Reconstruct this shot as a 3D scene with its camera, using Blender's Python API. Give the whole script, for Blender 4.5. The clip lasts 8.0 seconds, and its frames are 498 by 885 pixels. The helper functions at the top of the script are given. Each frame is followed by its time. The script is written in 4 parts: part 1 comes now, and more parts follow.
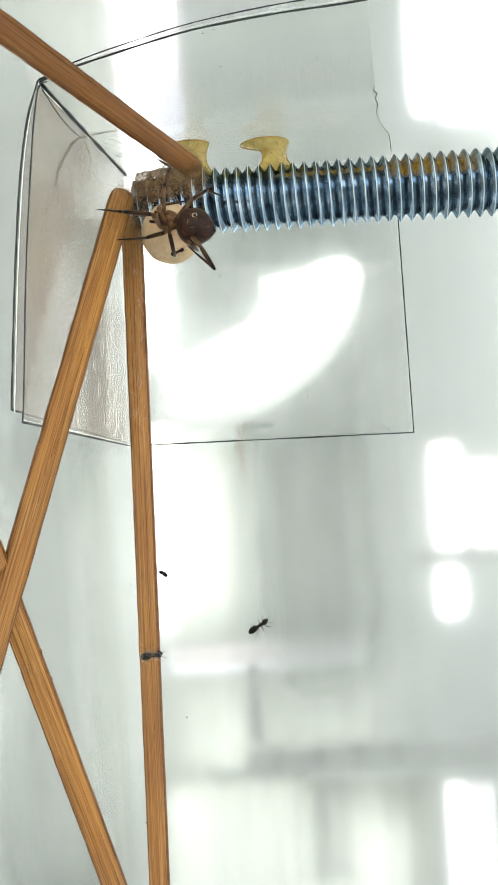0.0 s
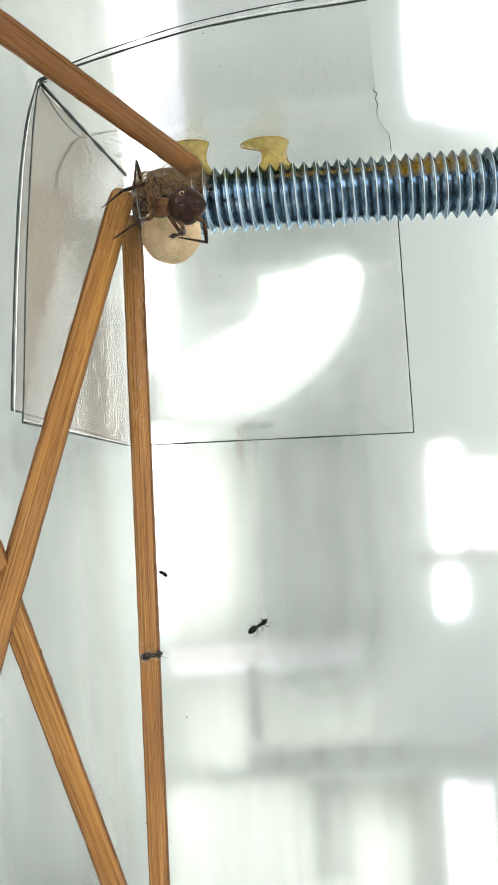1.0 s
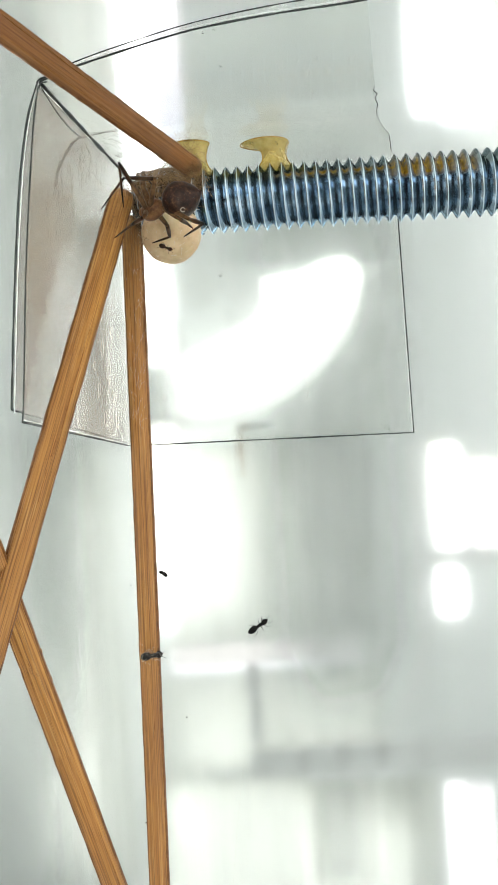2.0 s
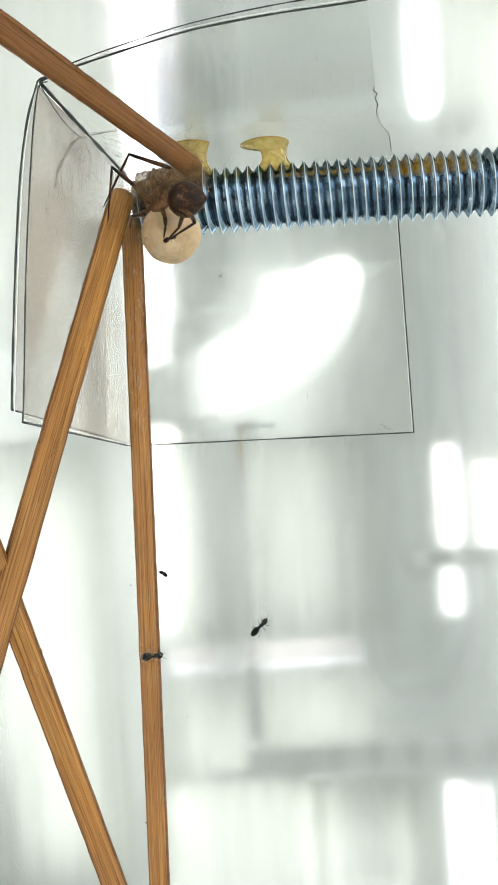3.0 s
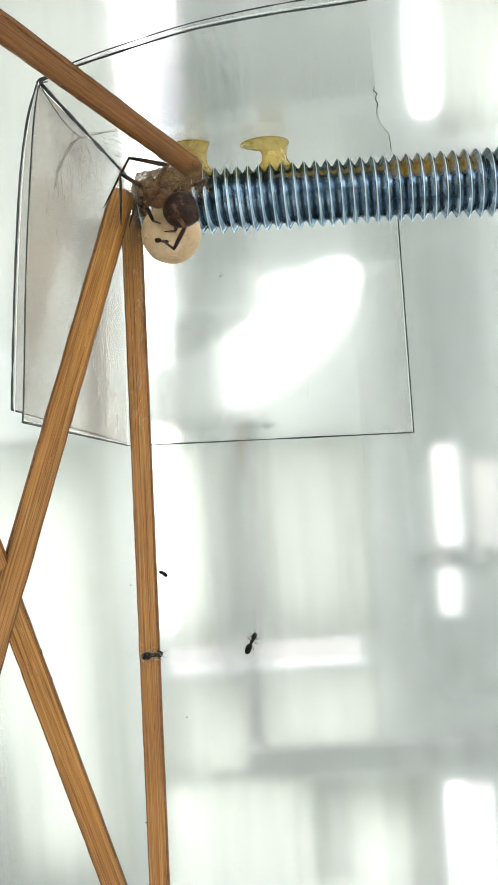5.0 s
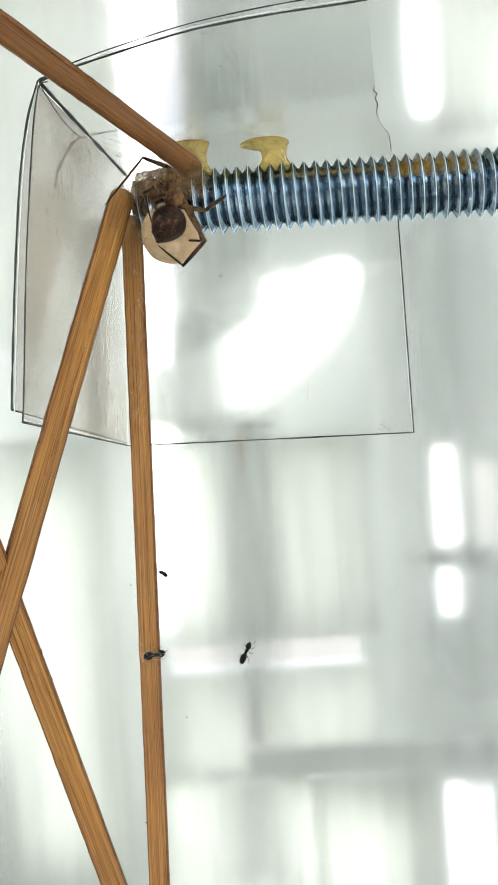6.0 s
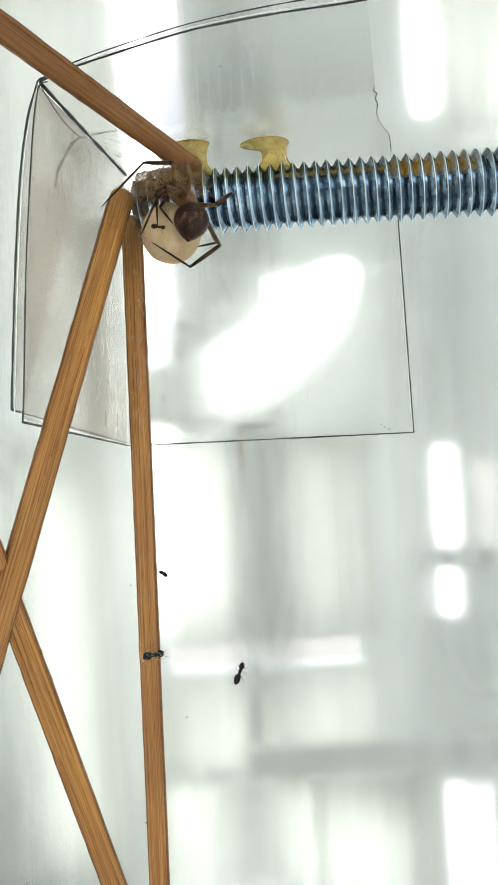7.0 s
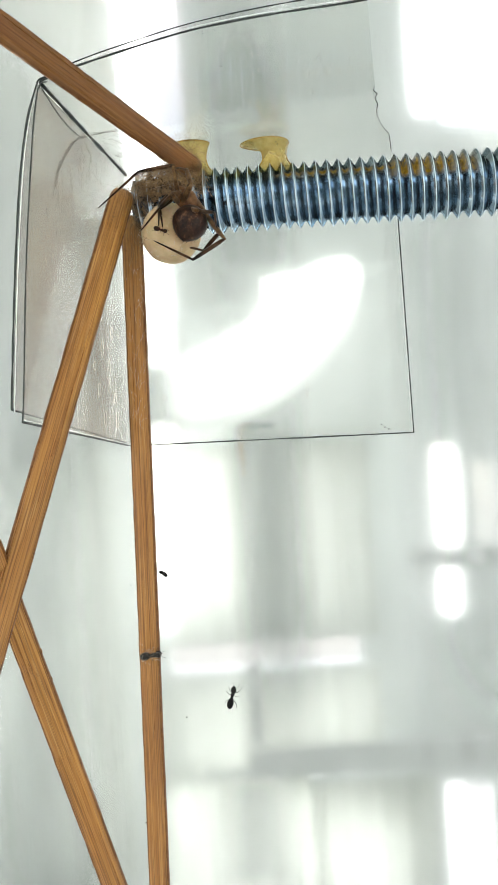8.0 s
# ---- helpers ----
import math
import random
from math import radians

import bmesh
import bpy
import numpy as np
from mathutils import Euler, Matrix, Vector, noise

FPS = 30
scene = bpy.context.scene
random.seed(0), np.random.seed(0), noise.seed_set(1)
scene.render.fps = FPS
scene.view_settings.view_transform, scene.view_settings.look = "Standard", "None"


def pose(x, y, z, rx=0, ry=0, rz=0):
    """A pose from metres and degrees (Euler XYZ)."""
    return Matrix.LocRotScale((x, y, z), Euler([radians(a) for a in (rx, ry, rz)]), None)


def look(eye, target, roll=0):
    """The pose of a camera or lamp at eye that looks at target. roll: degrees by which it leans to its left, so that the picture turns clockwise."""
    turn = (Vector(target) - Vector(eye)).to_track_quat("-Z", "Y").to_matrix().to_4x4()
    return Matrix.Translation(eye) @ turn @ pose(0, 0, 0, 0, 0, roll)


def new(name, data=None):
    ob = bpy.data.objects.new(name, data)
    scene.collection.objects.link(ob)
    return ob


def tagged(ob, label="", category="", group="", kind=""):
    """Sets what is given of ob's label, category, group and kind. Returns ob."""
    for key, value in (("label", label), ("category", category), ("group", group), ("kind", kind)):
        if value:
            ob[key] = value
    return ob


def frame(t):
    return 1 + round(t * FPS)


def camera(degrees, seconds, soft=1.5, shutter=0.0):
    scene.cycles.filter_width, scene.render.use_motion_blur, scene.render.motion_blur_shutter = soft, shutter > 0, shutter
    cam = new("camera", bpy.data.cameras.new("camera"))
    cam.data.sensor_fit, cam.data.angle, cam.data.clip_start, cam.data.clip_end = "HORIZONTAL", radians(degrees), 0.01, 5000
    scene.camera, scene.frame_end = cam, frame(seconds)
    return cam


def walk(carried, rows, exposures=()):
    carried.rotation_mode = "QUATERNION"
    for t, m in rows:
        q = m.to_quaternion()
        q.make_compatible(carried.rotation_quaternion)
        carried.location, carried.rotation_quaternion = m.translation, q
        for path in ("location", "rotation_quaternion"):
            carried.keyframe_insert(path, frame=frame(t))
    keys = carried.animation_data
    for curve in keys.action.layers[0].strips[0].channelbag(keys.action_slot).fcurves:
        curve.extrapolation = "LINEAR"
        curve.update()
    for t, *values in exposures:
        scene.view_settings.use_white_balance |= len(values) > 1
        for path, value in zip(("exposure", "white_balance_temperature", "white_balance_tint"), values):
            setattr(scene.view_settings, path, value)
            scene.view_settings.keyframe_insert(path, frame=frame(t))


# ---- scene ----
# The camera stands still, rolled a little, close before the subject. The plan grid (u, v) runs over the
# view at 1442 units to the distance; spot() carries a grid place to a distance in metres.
EYE = Vector((0.0, 0.0, 1.25))
ROLL = 3.8
cam = camera(34.02, 8.0, soft=0.6)
HERE = look(EYE, EYE + Vector((0, 1, 0)), -ROLL)
walk(cam, [(0.0, HERE), (8.0, HERE)], exposures=[(0.0, 0.53), (8.0, 0.53)])

RIGHT = Vector((math.cos(radians(ROLL)), 0, -math.sin(radians(ROLL))))
UP = Vector((math.sin(radians(ROLL)), 0, math.cos(radians(ROLL))))


def way(u, v):
    return Vector((0, 1, 0)) + RIGHT * ((u - 441) / 1442) + UP * ((784 - v) / 1442)


def spot(u, v, y):
    return EYE + way(u, v) * y


def mm(x, y, z):
    """A place in millimetres from the eye."""
    return EYE + Vector((x, y, z)) * 0.001


# ---- world and light ----
world = bpy.data.worlds.new("sky")
scene.world = world
world.use_nodes = True
wn = world.node_tree.nodes
sky = wn.new("ShaderNodeTexSky")
sky.sky_type, sky.sun_disc = "NISHITA", False
sky.sun_elevation, sky.sun_rotation = radians(40), radians(180)
world.node_tree.links.new(sky.outputs[0], wn["Background"].inputs[0])
wn["Background"].inputs[1].default_value = 0.1

ROOM_X, ROOM_BACK, ROOM_FRONT, ROOM_H, ROOM_LOW = 1.15, 0.80, -0.70, 2.62, -0.25
IMAGE = 2 * ROOM_BACK - ROOM_FRONT
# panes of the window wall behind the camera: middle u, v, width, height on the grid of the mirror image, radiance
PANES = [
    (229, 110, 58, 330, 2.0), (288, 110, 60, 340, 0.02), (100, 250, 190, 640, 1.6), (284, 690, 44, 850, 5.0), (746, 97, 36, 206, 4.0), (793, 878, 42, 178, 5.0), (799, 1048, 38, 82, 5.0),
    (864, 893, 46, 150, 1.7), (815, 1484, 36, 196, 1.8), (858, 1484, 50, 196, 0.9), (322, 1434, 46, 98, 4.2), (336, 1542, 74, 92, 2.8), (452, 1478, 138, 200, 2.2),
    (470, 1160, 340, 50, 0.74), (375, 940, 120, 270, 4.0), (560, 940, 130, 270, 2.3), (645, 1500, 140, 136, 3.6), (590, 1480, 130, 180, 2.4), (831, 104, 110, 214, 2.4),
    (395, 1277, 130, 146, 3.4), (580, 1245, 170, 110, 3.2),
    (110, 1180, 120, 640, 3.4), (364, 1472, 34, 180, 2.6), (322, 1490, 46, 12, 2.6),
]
# tall openings added at both ends of the same wall to brighten the room: x from, x to, z from, z to, radiance
FILL_OPENINGS = [(-1.10, -0.80, 0.45, 2.35, 5.2), (0.80, 1.10, 0.45, 2.35, 5.2)]


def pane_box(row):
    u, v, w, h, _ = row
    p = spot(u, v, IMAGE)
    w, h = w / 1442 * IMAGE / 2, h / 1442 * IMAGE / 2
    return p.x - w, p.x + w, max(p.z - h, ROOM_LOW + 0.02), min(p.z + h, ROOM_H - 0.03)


for x0, x1, z0, z1, bright in [(*pane_box(row), row[4]) for row in PANES] + FILL_OPENINGS:
    lamp = new("opening_light", bpy.data.lights.new("opening_light", "AREA"))
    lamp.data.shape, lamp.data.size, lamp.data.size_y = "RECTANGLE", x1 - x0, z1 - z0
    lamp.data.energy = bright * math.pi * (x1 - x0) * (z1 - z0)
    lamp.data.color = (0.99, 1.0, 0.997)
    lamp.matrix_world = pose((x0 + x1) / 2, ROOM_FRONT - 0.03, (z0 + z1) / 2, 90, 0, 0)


# ---- materials ----
class Mat:
    """A node material: a Principled shader and short ways to add textures to it."""

    def __init__(self, name, color, rough=0.5, metal=0.0, **more):
        self.m = bpy.data.materials.new(name)
        self.m.use_nodes = True
        self.n, self.l = self.m.node_tree.nodes, self.m.node_tree.links
        self.s = self.n["Principled BSDF"]
        self.set("Base Color", (*color, 1)), self.set("Roughness", rough), self.set("Metallic", metal)
        for key, value in more.items():
            self.set(key.replace("_", " "), value)

    def set(self, key, value):
        if hasattr(value, "is_linked"):
            self.l.new(value, self.s.inputs[key])
        else:
            self.s.inputs[key].default_value = value

    def node(self, kind, **inputs):
        node = self.n.new("ShaderNode" + kind)
        for key, value in inputs.items():
            socket = node.inputs[int(key[1:]) if key[0] == "_" else key]
            if hasattr(value, "is_linked"):
                self.l.new(value, socket)
            else:
                socket.default_value = value
        return node

    def place(self, scale=(1, 1, 1)):
        where = self.node("TexCoord").outputs["Object"]
        return self.node("Mapping", Vector=where, Scale=scale).outputs[0]

    def noise(self, scale, stretch=(1, 1, 1), detail=4.0, rough=0.6):
        return self.node("TexNoise", Vector=self.place(stretch), Scale=scale, Detail=detail, Roughness=rough).outputs[0]

    def ramp(self, fac, *stops):
        node = self.node("ValToRGB", Fac=fac)
        while len(node.color_ramp.elements) < len(stops):
            node.color_ramp.elements.new(0.5)
        for e, (at, color) in zip(node.color_ramp.elements, stops):
            e.position, e.color = at, (*color, 1) if len(color) == 3 else color
        return node.outputs[0]

    def mix(self, fac, a, b, blend="MIX"):
        node = self.n.new("ShaderNodeMix")
        node.data_type, node.blend_type = "RGBA", blend
        for i, value in ((0, fac), (6, a), (7, b)):
            if hasattr(value, "is_linked"):
                self.l.new(value, node.inputs[i])
            elif i:
                node.inputs[i].default_value = (*value, 1)
            else:
                node.inputs[i].default_value = value
        return node.outputs[2]

    def math(self, op, a, b=0.0):
        node = self.node("Math", _0=a, _1=b)
        node.operation = op
        return node.outputs[0]

    def bump(self, height, distance, strength=1.0):
        self.set("Normal", self.node("Bump", Height=height, Distance=distance, Strength=strength).outputs[0])

    def veil(self, amount):
        """Lets what is behind show through where amount is low."""
        out = self.n["Material Output"]
        clear = self.node("BsdfTransparent").outputs[0]
        mixed = self.node("MixShader", Fac=amount)
        self.l.new(clear, mixed.inputs[1])
        self.l.new(self.s.outputs[0], mixed.inputs[2])
        self.l.new(mixed.outputs[0], out.inputs[0])


def grey(v):
    return (v, v, v)


def steel_material():
    a = Mat("brushed_steel", (0.86, 0.87, 0.855), 0.07, 1.0)
    fine = a.noise(260, (1, 1, 0.02), 5)
    broad = a.noise(5, (1, 1, 0.12), 3)
    a.set("Roughness", a.node("MapRange", _0=broad, _1=0.3, _2=0.7, _3=0.055, _4=0.085).outputs[0])
    streak = a.noise(90, (1, 1, 0.012), 4, 0.7)
    tone = a.ramp(broad, (0.3, (0.83, 0.84, 0.828)), (0.7, (0.9, 0.905, 0.893)))
    a.set("Base Color", a.mix(a.ramp(streak, (0.35, grey(0)), (0.65, grey(0.22))), tone, (0.76, 0.775, 0.765)))
    a.bump(fine, 0.00006, 0.16)
    return a.m


def paint_material(name, value):
    a = Mat(name, grey(value), 0.6)
    a.set("Base Color", a.ramp(a.noise(3), (0.3, (value * 0.97, value, value * 0.98)), (0.7, (value * 1.01, value * 1.03, value * 1.02))))
    a.bump(a.noise(220), 0.0006, 0.4)
    return a.m


def bamboo_material(name, redder):
    a = Mat(name, (0.3, 0.14, 0.04), 0.5)
    grain = a.noise(3600, (0.012, 1, 1), 4, 0.65)
    broad = a.noise(420, (0.06, 1, 1), 3)
    fibre = a.noise(11000, (0.005, 1, 1), 2)
    flecks = a.noise(1500, (0.12, 1, 1), 4)
    base = a.ramp(grain, (0.30, (0.19, 0.068, 0.009)), (0.45, (0.40, 0.170, 0.026)), (0.58, (0.53, 0.248, 0.045)), (0.72, (0.70, 0.39, 0.10)))
    warm = a.mix(a.ramp(broad, (0.38, grey(0)), (0.70, grey(0.5))), base, (0.25, 0.10, 0.026))
    pale = a.ramp(a.noise(2100, (0.035, 1, 1), 4, 0.7), (0.55, grey(0)), (0.72, grey(0.55)))
    warm = a.mix(pale, warm, (0.62, 0.38, 0.13))
    each = a.node("ObjectInfo").outputs["Random"]
    warm = a.mix(a.math("ADD", a.math("MULTIPLY", each, 0.2), redder), warm, (0.17, 0.057, 0.014))
    dark = a.ramp(fibre, (0.34, grey(0.62)), (0.48, grey(0.0)))
    lined = a.mix(dark, warm, (0.08, 0.025, 0.008))
    lined = a.mix(a.ramp(a.noise(5200, (0.008, 1, 1), 3, 0.6), (0.56, grey(0)), (0.66, grey(0.6))), lined, (0.13, 0.045, 0.011))
    a.set("Base Color", a.mix(a.ramp(flecks, (0.62, grey(0)), (0.78, grey(0.45))), lined, (0.09, 0.035, 0.012)))
    a.set("Roughness", a.node("MapRange", _0=grain, _1=0.3, _2=0.7, _3=0.65, _4=0.4).outputs[0])
    a.bump(grain, 0.00010, 0.9)
    return a.m


def zinc_material():
    a = Mat("zinc_plated_steel", (0.5, 0.56, 0.62), 0.13, 1.0, Specular_Tint=(0.32, 0.38, 0.43, 1))
    tone = a.noise(420, (0.8, 1, 1), 4, 0.6)
    base = a.ramp(tone, (0.3, (0.16, 0.23, 0.30)), (0.5, (0.32, 0.42, 0.52)), (0.72, (0.58, 0.67, 0.76)))
    # dried glue in the grooves of the upper side
    where = a.node("TexCoord").outputs["Object"]
    xyz = a.node("SeparateXYZ", Vector=where).outputs
    along, high = xyz[0], xyz[2]
    wide = a.node("MapRange", _0=along, _1=0.0303, _2=0.0316, _3=0.0, _4=1.0).outputs[0]
    ends = a.node("MapRange", _0=along, _1=0.0404, _2=0.0412, _3=1.0, _4=0.0).outputs[0]
    patch = a.math("MULTIPLY", a.math("MULTIPLY", wide, ends), a.node("MapRange", _0=high, _1=0.0002, _2=0.0008, _3=0, _4=1).outputs[0])
    line = a.math("MULTIPLY", a.node("MapRange", _0=high, _1=0.0012, _2=0.0016, _3=0, _4=1).outputs[0],
                  a.node("MapRange", _0=along, _1=0.015, _2=0.019, _3=0.0, _4=1.0).outputs[0])
    line = a.math("MULTIPLY", a.math("MULTIPLY", line, ends), a.node("MapRange", _0=high, _1=0.0018, _2=0.0022, _3=1, _4=0).outputs[0])
    radius = a.math("SQRT", a.math("ADD", a.math("MULTIPLY", xyz[1], xyz[1]), a.math("MULTIPLY", high, high)))
    groove = a.node("MapRange", _0=radius, _1=0.0035, _2=0.0038, _3=1, _4=0.25).outputs[0]
    # crests toned brighter by radius
    crest_bright = a.node("MapRange", _0=radius, _1=0.00386, _2=0.00396, _3=0, _4=0.5).outputs[0]
    base = a.mix(a.math("MULTIPLY", crest_bright, a.ramp(a.noise(1200), (0.3, grey(0.35)), (0.6, grey(1)))), base, (0.74, 0.78, 0.80))
    # shade in the thread roots, put into the colour by radius
    root_shade = a.node("MapRange", _0=radius, _1=0.00316, _2=0.00345, _3=0.75, _4=0).outputs[0]
    base = a.mix(a.math("MULTIPLY", root_shade, a.ramp(a.noise(600), (0.3, grey(0.4)), (0.6, grey(1)))), base, (0.05, 0.058, 0.06))
    dull = a.ramp(a.noise(160, (1, 1, 1), 5), (0.52, grey(0)), (0.72, grey(0.3)))
    base = a.mix(dull, base, (0.10, 0.12, 0.12))
    # glue film on the upper side, painted darker for the dim surroundings mirrored there
    film_shade = a.node("MapRange", _0=high, _1=0.0008, _2=0.0016, _3=0, _4=0.65).outputs[0]
    base = a.mix(a.math("MULTIPLY", film_shade, a.math("SUBTRACT", 1.0, crest_bright)), base, (0.17, 0.19, 0.145))
    stain = a.math("MULTIPLY", a.math("MAXIMUM", patch, line), groove)
    uneven = a.ramp(a.noise(700), (0.3, grey(0.6)), (0.55, grey(1)))
    stain = a.math("MULTIPLY", stain, uneven)
    gold = a.ramp(a.noise(1600, (1, 1, 1), 5, 0.7), (0.35, (0.09, 0.045, 0.004)), (0.65, (0.32, 0.19, 0.015)))
    a.set("Base Color", a.mix(stain, base, gold))
    a.set("Metallic", a.math("SUBTRACT", 1.0, a.math("MULTIPLY", stain, 0.8)))
    a.bump(a.noise(1500, (1, 1, 1), 3), 0.00003, 0.2)
    return a.m


def clear_material(name, veil_low, veil_high, tint, gloss=0.03, graze_gloss=0.7, streak_tint=None):
    """Clear plastic sheet: gloss over see-through, with a thin film of dust in streaks."""
    a = Mat(name, tint, 0.35)
    out = a.n["Material Output"]
    a.set("Specular IOR Level", 0.2)
    if streak_tint:
        # brown streaks that run aslant over the dust
        slant = a.node("Mapping", Vector=a.node("TexCoord").outputs["Object"], Rotation=(0, radians(28), 0), Scale=(1, 1, 0.25)).outputs[0]
        streaks = a.node("TexNoise", Vector=slant, Scale=130, Detail=4.0, Roughness=0.6).outputs[0]
        a.set("Base Color", a.mix(a.ramp(streaks, (0.42, grey(0)), (0.64, grey(1))), tint, streak_tint))
    clear = a.node("BsdfTransparent", Color=(0.97, 0.975, 0.965, 1)).outputs[0]
    dust = a.node("MapRange", _0=a.noise(34, (1, 1, 0.45), 4, 0.55), _1=0.3, _2=0.8, _3=veil_low, _4=veil_high).outputs[0]
    filmy = a.node("MixShader", Fac=dust)
    a.l.new(clear, filmy.inputs[1]), a.l.new(a.s.outputs[0], filmy.inputs[2])
    shine = a.node("BsdfGlossy", Color=(1, 1, 1, 1), Roughness=gloss).outputs[0]
    graze = a.math("POWER", a.node("LayerWeight", Blend=0.5).outputs["Facing"], 5.0)
    fresnel = a.math("ADD", a.math("MULTIPLY", graze, graze_gloss), 0.016)
    both = a.node("MixShader", Fac=fresnel)
    a.l.new(filmy.outputs[0], both.inputs[1]), a.l.new(shine, both.inputs[2])
    a.l.new(both.outputs[0], out.inputs[0])
    return a.m


def glue_material():
    a = Mat("yellowed_glue", (0.66, 0.46, 0.10), 0.25)
    a.set("Base Color", a.ramp(a.noise(420), (0.3, (0.58, 0.41, 0.10)), (0.7, (0.78, 0.65, 0.30))))
    a.bump(a.noise(900), 0.00008, 0.4)
    out = a.n["Material Output"]
    clear = a.node("BsdfTransparent", Color=(0.95, 0.84, 0.50, 1)).outputs[0]
    mixed = a.node("MixShader", Fac=a.ramp(a.noise(260), (0.3, grey(0.2)), (0.7, grey(0.55))))
    a.l.new(clear, mixed.inputs[1]), a.l.new(a.s.outputs[0], mixed.inputs[2]), a.l.new(mixed.outputs[0], out.inputs[0])
    return a.m


def egg_material():
    a = Mat("silk_egg_sac", (0.8, 0.66, 0.42), 0.8, Subsurface_Weight=0.25, Subsurface_Scale=0.001)
    a.set("Base Color", a.ramp(a.noise(420), (0.3, (0.44, 0.31, 0.17)), (0.55, (0.60, 0.445, 0.265)), (0.75, (0.68, 0.53, 0.345))))
    a.bump(a.noise(1800), 0.00012, 0.6)
    return a.m


def chitin_material(name, low, high, rough=0.35):
    a = Mat(name, low, rough)
    a.set("Base Color", a.ramp(a.noise(1500), (0.35, low), (0.65, high)))
    a.set("Specular IOR Level", 0.18)
    a.bump(a.noise(6000), 0.00003, 0.5)
    return a.m


def abdomen_material():
    a = Mat("mottled_abdomen", (0.05, 0.03, 0.02), 0.45)
    dark = a.ramp(a.noise(1700, (1, 1, 1), 5, 0.7), (0.36, (0.008, 0.0035, 0.002)), (0.56, (0.036, 0.014, 0.007)), (0.72, (0.17, 0.085, 0.04)))
    a.set("Base Color", dark)
    a.set("Specular IOR Level", 0.22)
    a.bump(a.noise(5000), 0.00004, 0.6)
    return a.m


def leg_material():
    """Banded: pale brown with dark joints; the segment runs along x for one unit of its own length in millimetres."""
    a = Mat("spider_leg", (0.1, 0.05, 0.02), 0.4)
    xyz = a.node("SeparateXYZ", Vector=a.node("TexCoord").outputs["Generated"]).outputs
    band = a.ramp(xyz[0], (0.0, (0.018, 0.009, 0.005)), (0.22, (0.075, 0.036, 0.015)), (0.55, (0.05, 0.023, 0.010)), (0.8, (0.010, 0.006, 0.004)))
    speck = a.ramp(a.noise(2500), (0.35, grey(0.5)), (0.65, grey(1)))
    a.set("Base Color", a.mix(1.0, band, speck, "MULTIPLY"))
    a.set("Specular IOR Level", 0.15)
    return a.m


STEEL, ZINC = steel_material(), zinc_material()
CREST_ZINC = Mat("bright_zinc_crest", (0.58, 0.63, 0.66), 0.34, 1.0, Specular_Tint=(0.5, 0.52, 0.54, 1)).m
PAINT, GREY_PAINT, FLOOR = paint_material("white_wall_paint", 0.868), paint_material("pale_wall_paint", 0.84), paint_material("pale_floor_paint", 0.84)
BAMBOO, BAMBOO_RED, BAMBOO_BROWN = bamboo_material("bamboo", 0.04), bamboo_material("reddish_bamboo", 0.6), bamboo_material("brown_bamboo", 0.14)
CLEAR = clear_material("clear_plastic", 0.0, 0.06, (0.75, 0.75, 0.73), 0.012, 0.85)
DUSTY = clear_material("dusty_clear_plastic", 0.26, 0.56, (0.40, 0.365, 0.32), 0.2, 0.22, (0.40, 0.30, 0.22))
# pale colour of thin tubes that draw the highlight beside the cut edges
EDGE_GLINT = Mat("plastic_edge_glint", (0.80, 0.82, 0.80), 0.25).m
EDGE = Mat("cut_plastic_edge", (0.04, 0.047, 0.044), 0.4, Specular_IOR_Level=0.25).m
FIBRE = chitin_material("dark_bamboo_fibre", (0.17, 0.066, 0.018), (0.30, 0.13, 0.04), 0.6)
# dark outline of the sticks: shade on their edges put into the colour
EDGE_SHADE = chitin_material("bamboo_edge_shade", (0.11, 0.036, 0.009), (0.22, 0.09, 0.024), 0.5)
GLUE, EGG = glue_material(), egg_material()
AMBER = chitin_material("dark_amber_glue", (0.20, 0.11, 0.012), (0.38, 0.24, 0.04), 0.3)
ABDOMEN, LEG = abdomen_material(), leg_material()
FEMUR = chitin_material("tan_femur", (0.042, 0.021, 0.009), (0.165, 0.088, 0.039), 0.4)
HEAD = chitin_material("reddish_carapace", (0.085, 0.038, 0.017), (0.24, 0.115, 0.05))
ANT = chitin_material("black_ant", (0.003, 0.003, 0.003), (0.010, 0.008, 0.007), 0.55)
ANT_BROWN = chitin_material("brown_ant", (0.010, 0.005, 0.003), (0.045, 0.018, 0.009), 0.5)
SILK = chitin_material("brown_silk", (0.07, 0.034, 0.014), (0.36, 0.22, 0.10), 0.6)
DUST_SILK = chitin_material("dusty_brown_silk", (0.06, 0.044, 0.032), (0.21, 0.165, 0.125), 0.8)
PALE_SILK = chitin_material("pale_silk", (0.55, 0.5, 0.42), (0.75, 0.7, 0.62), 0.5)
SHEER = Mat("sheer_softener", (0.85, 0.86, 0.84), 0.9)
sheer_out = SHEER.node("MixShader", Fac=0.5)
SHEER.l.new(SHEER.node("BsdfDiffuse", Color=(0.85, 0.86, 0.83, 1)).outputs[0], sheer_out.inputs[1])
SHEER.l.new(SHEER.node("BsdfTranslucent", Color=(0.85, 0.86, 0.83, 1)).outputs[0], sheer_out.inputs[2])
SHEER.l.new(sheer_out.outputs[0], SHEER.n["Material Output"].inputs[0])
SHEER = SHEER.m


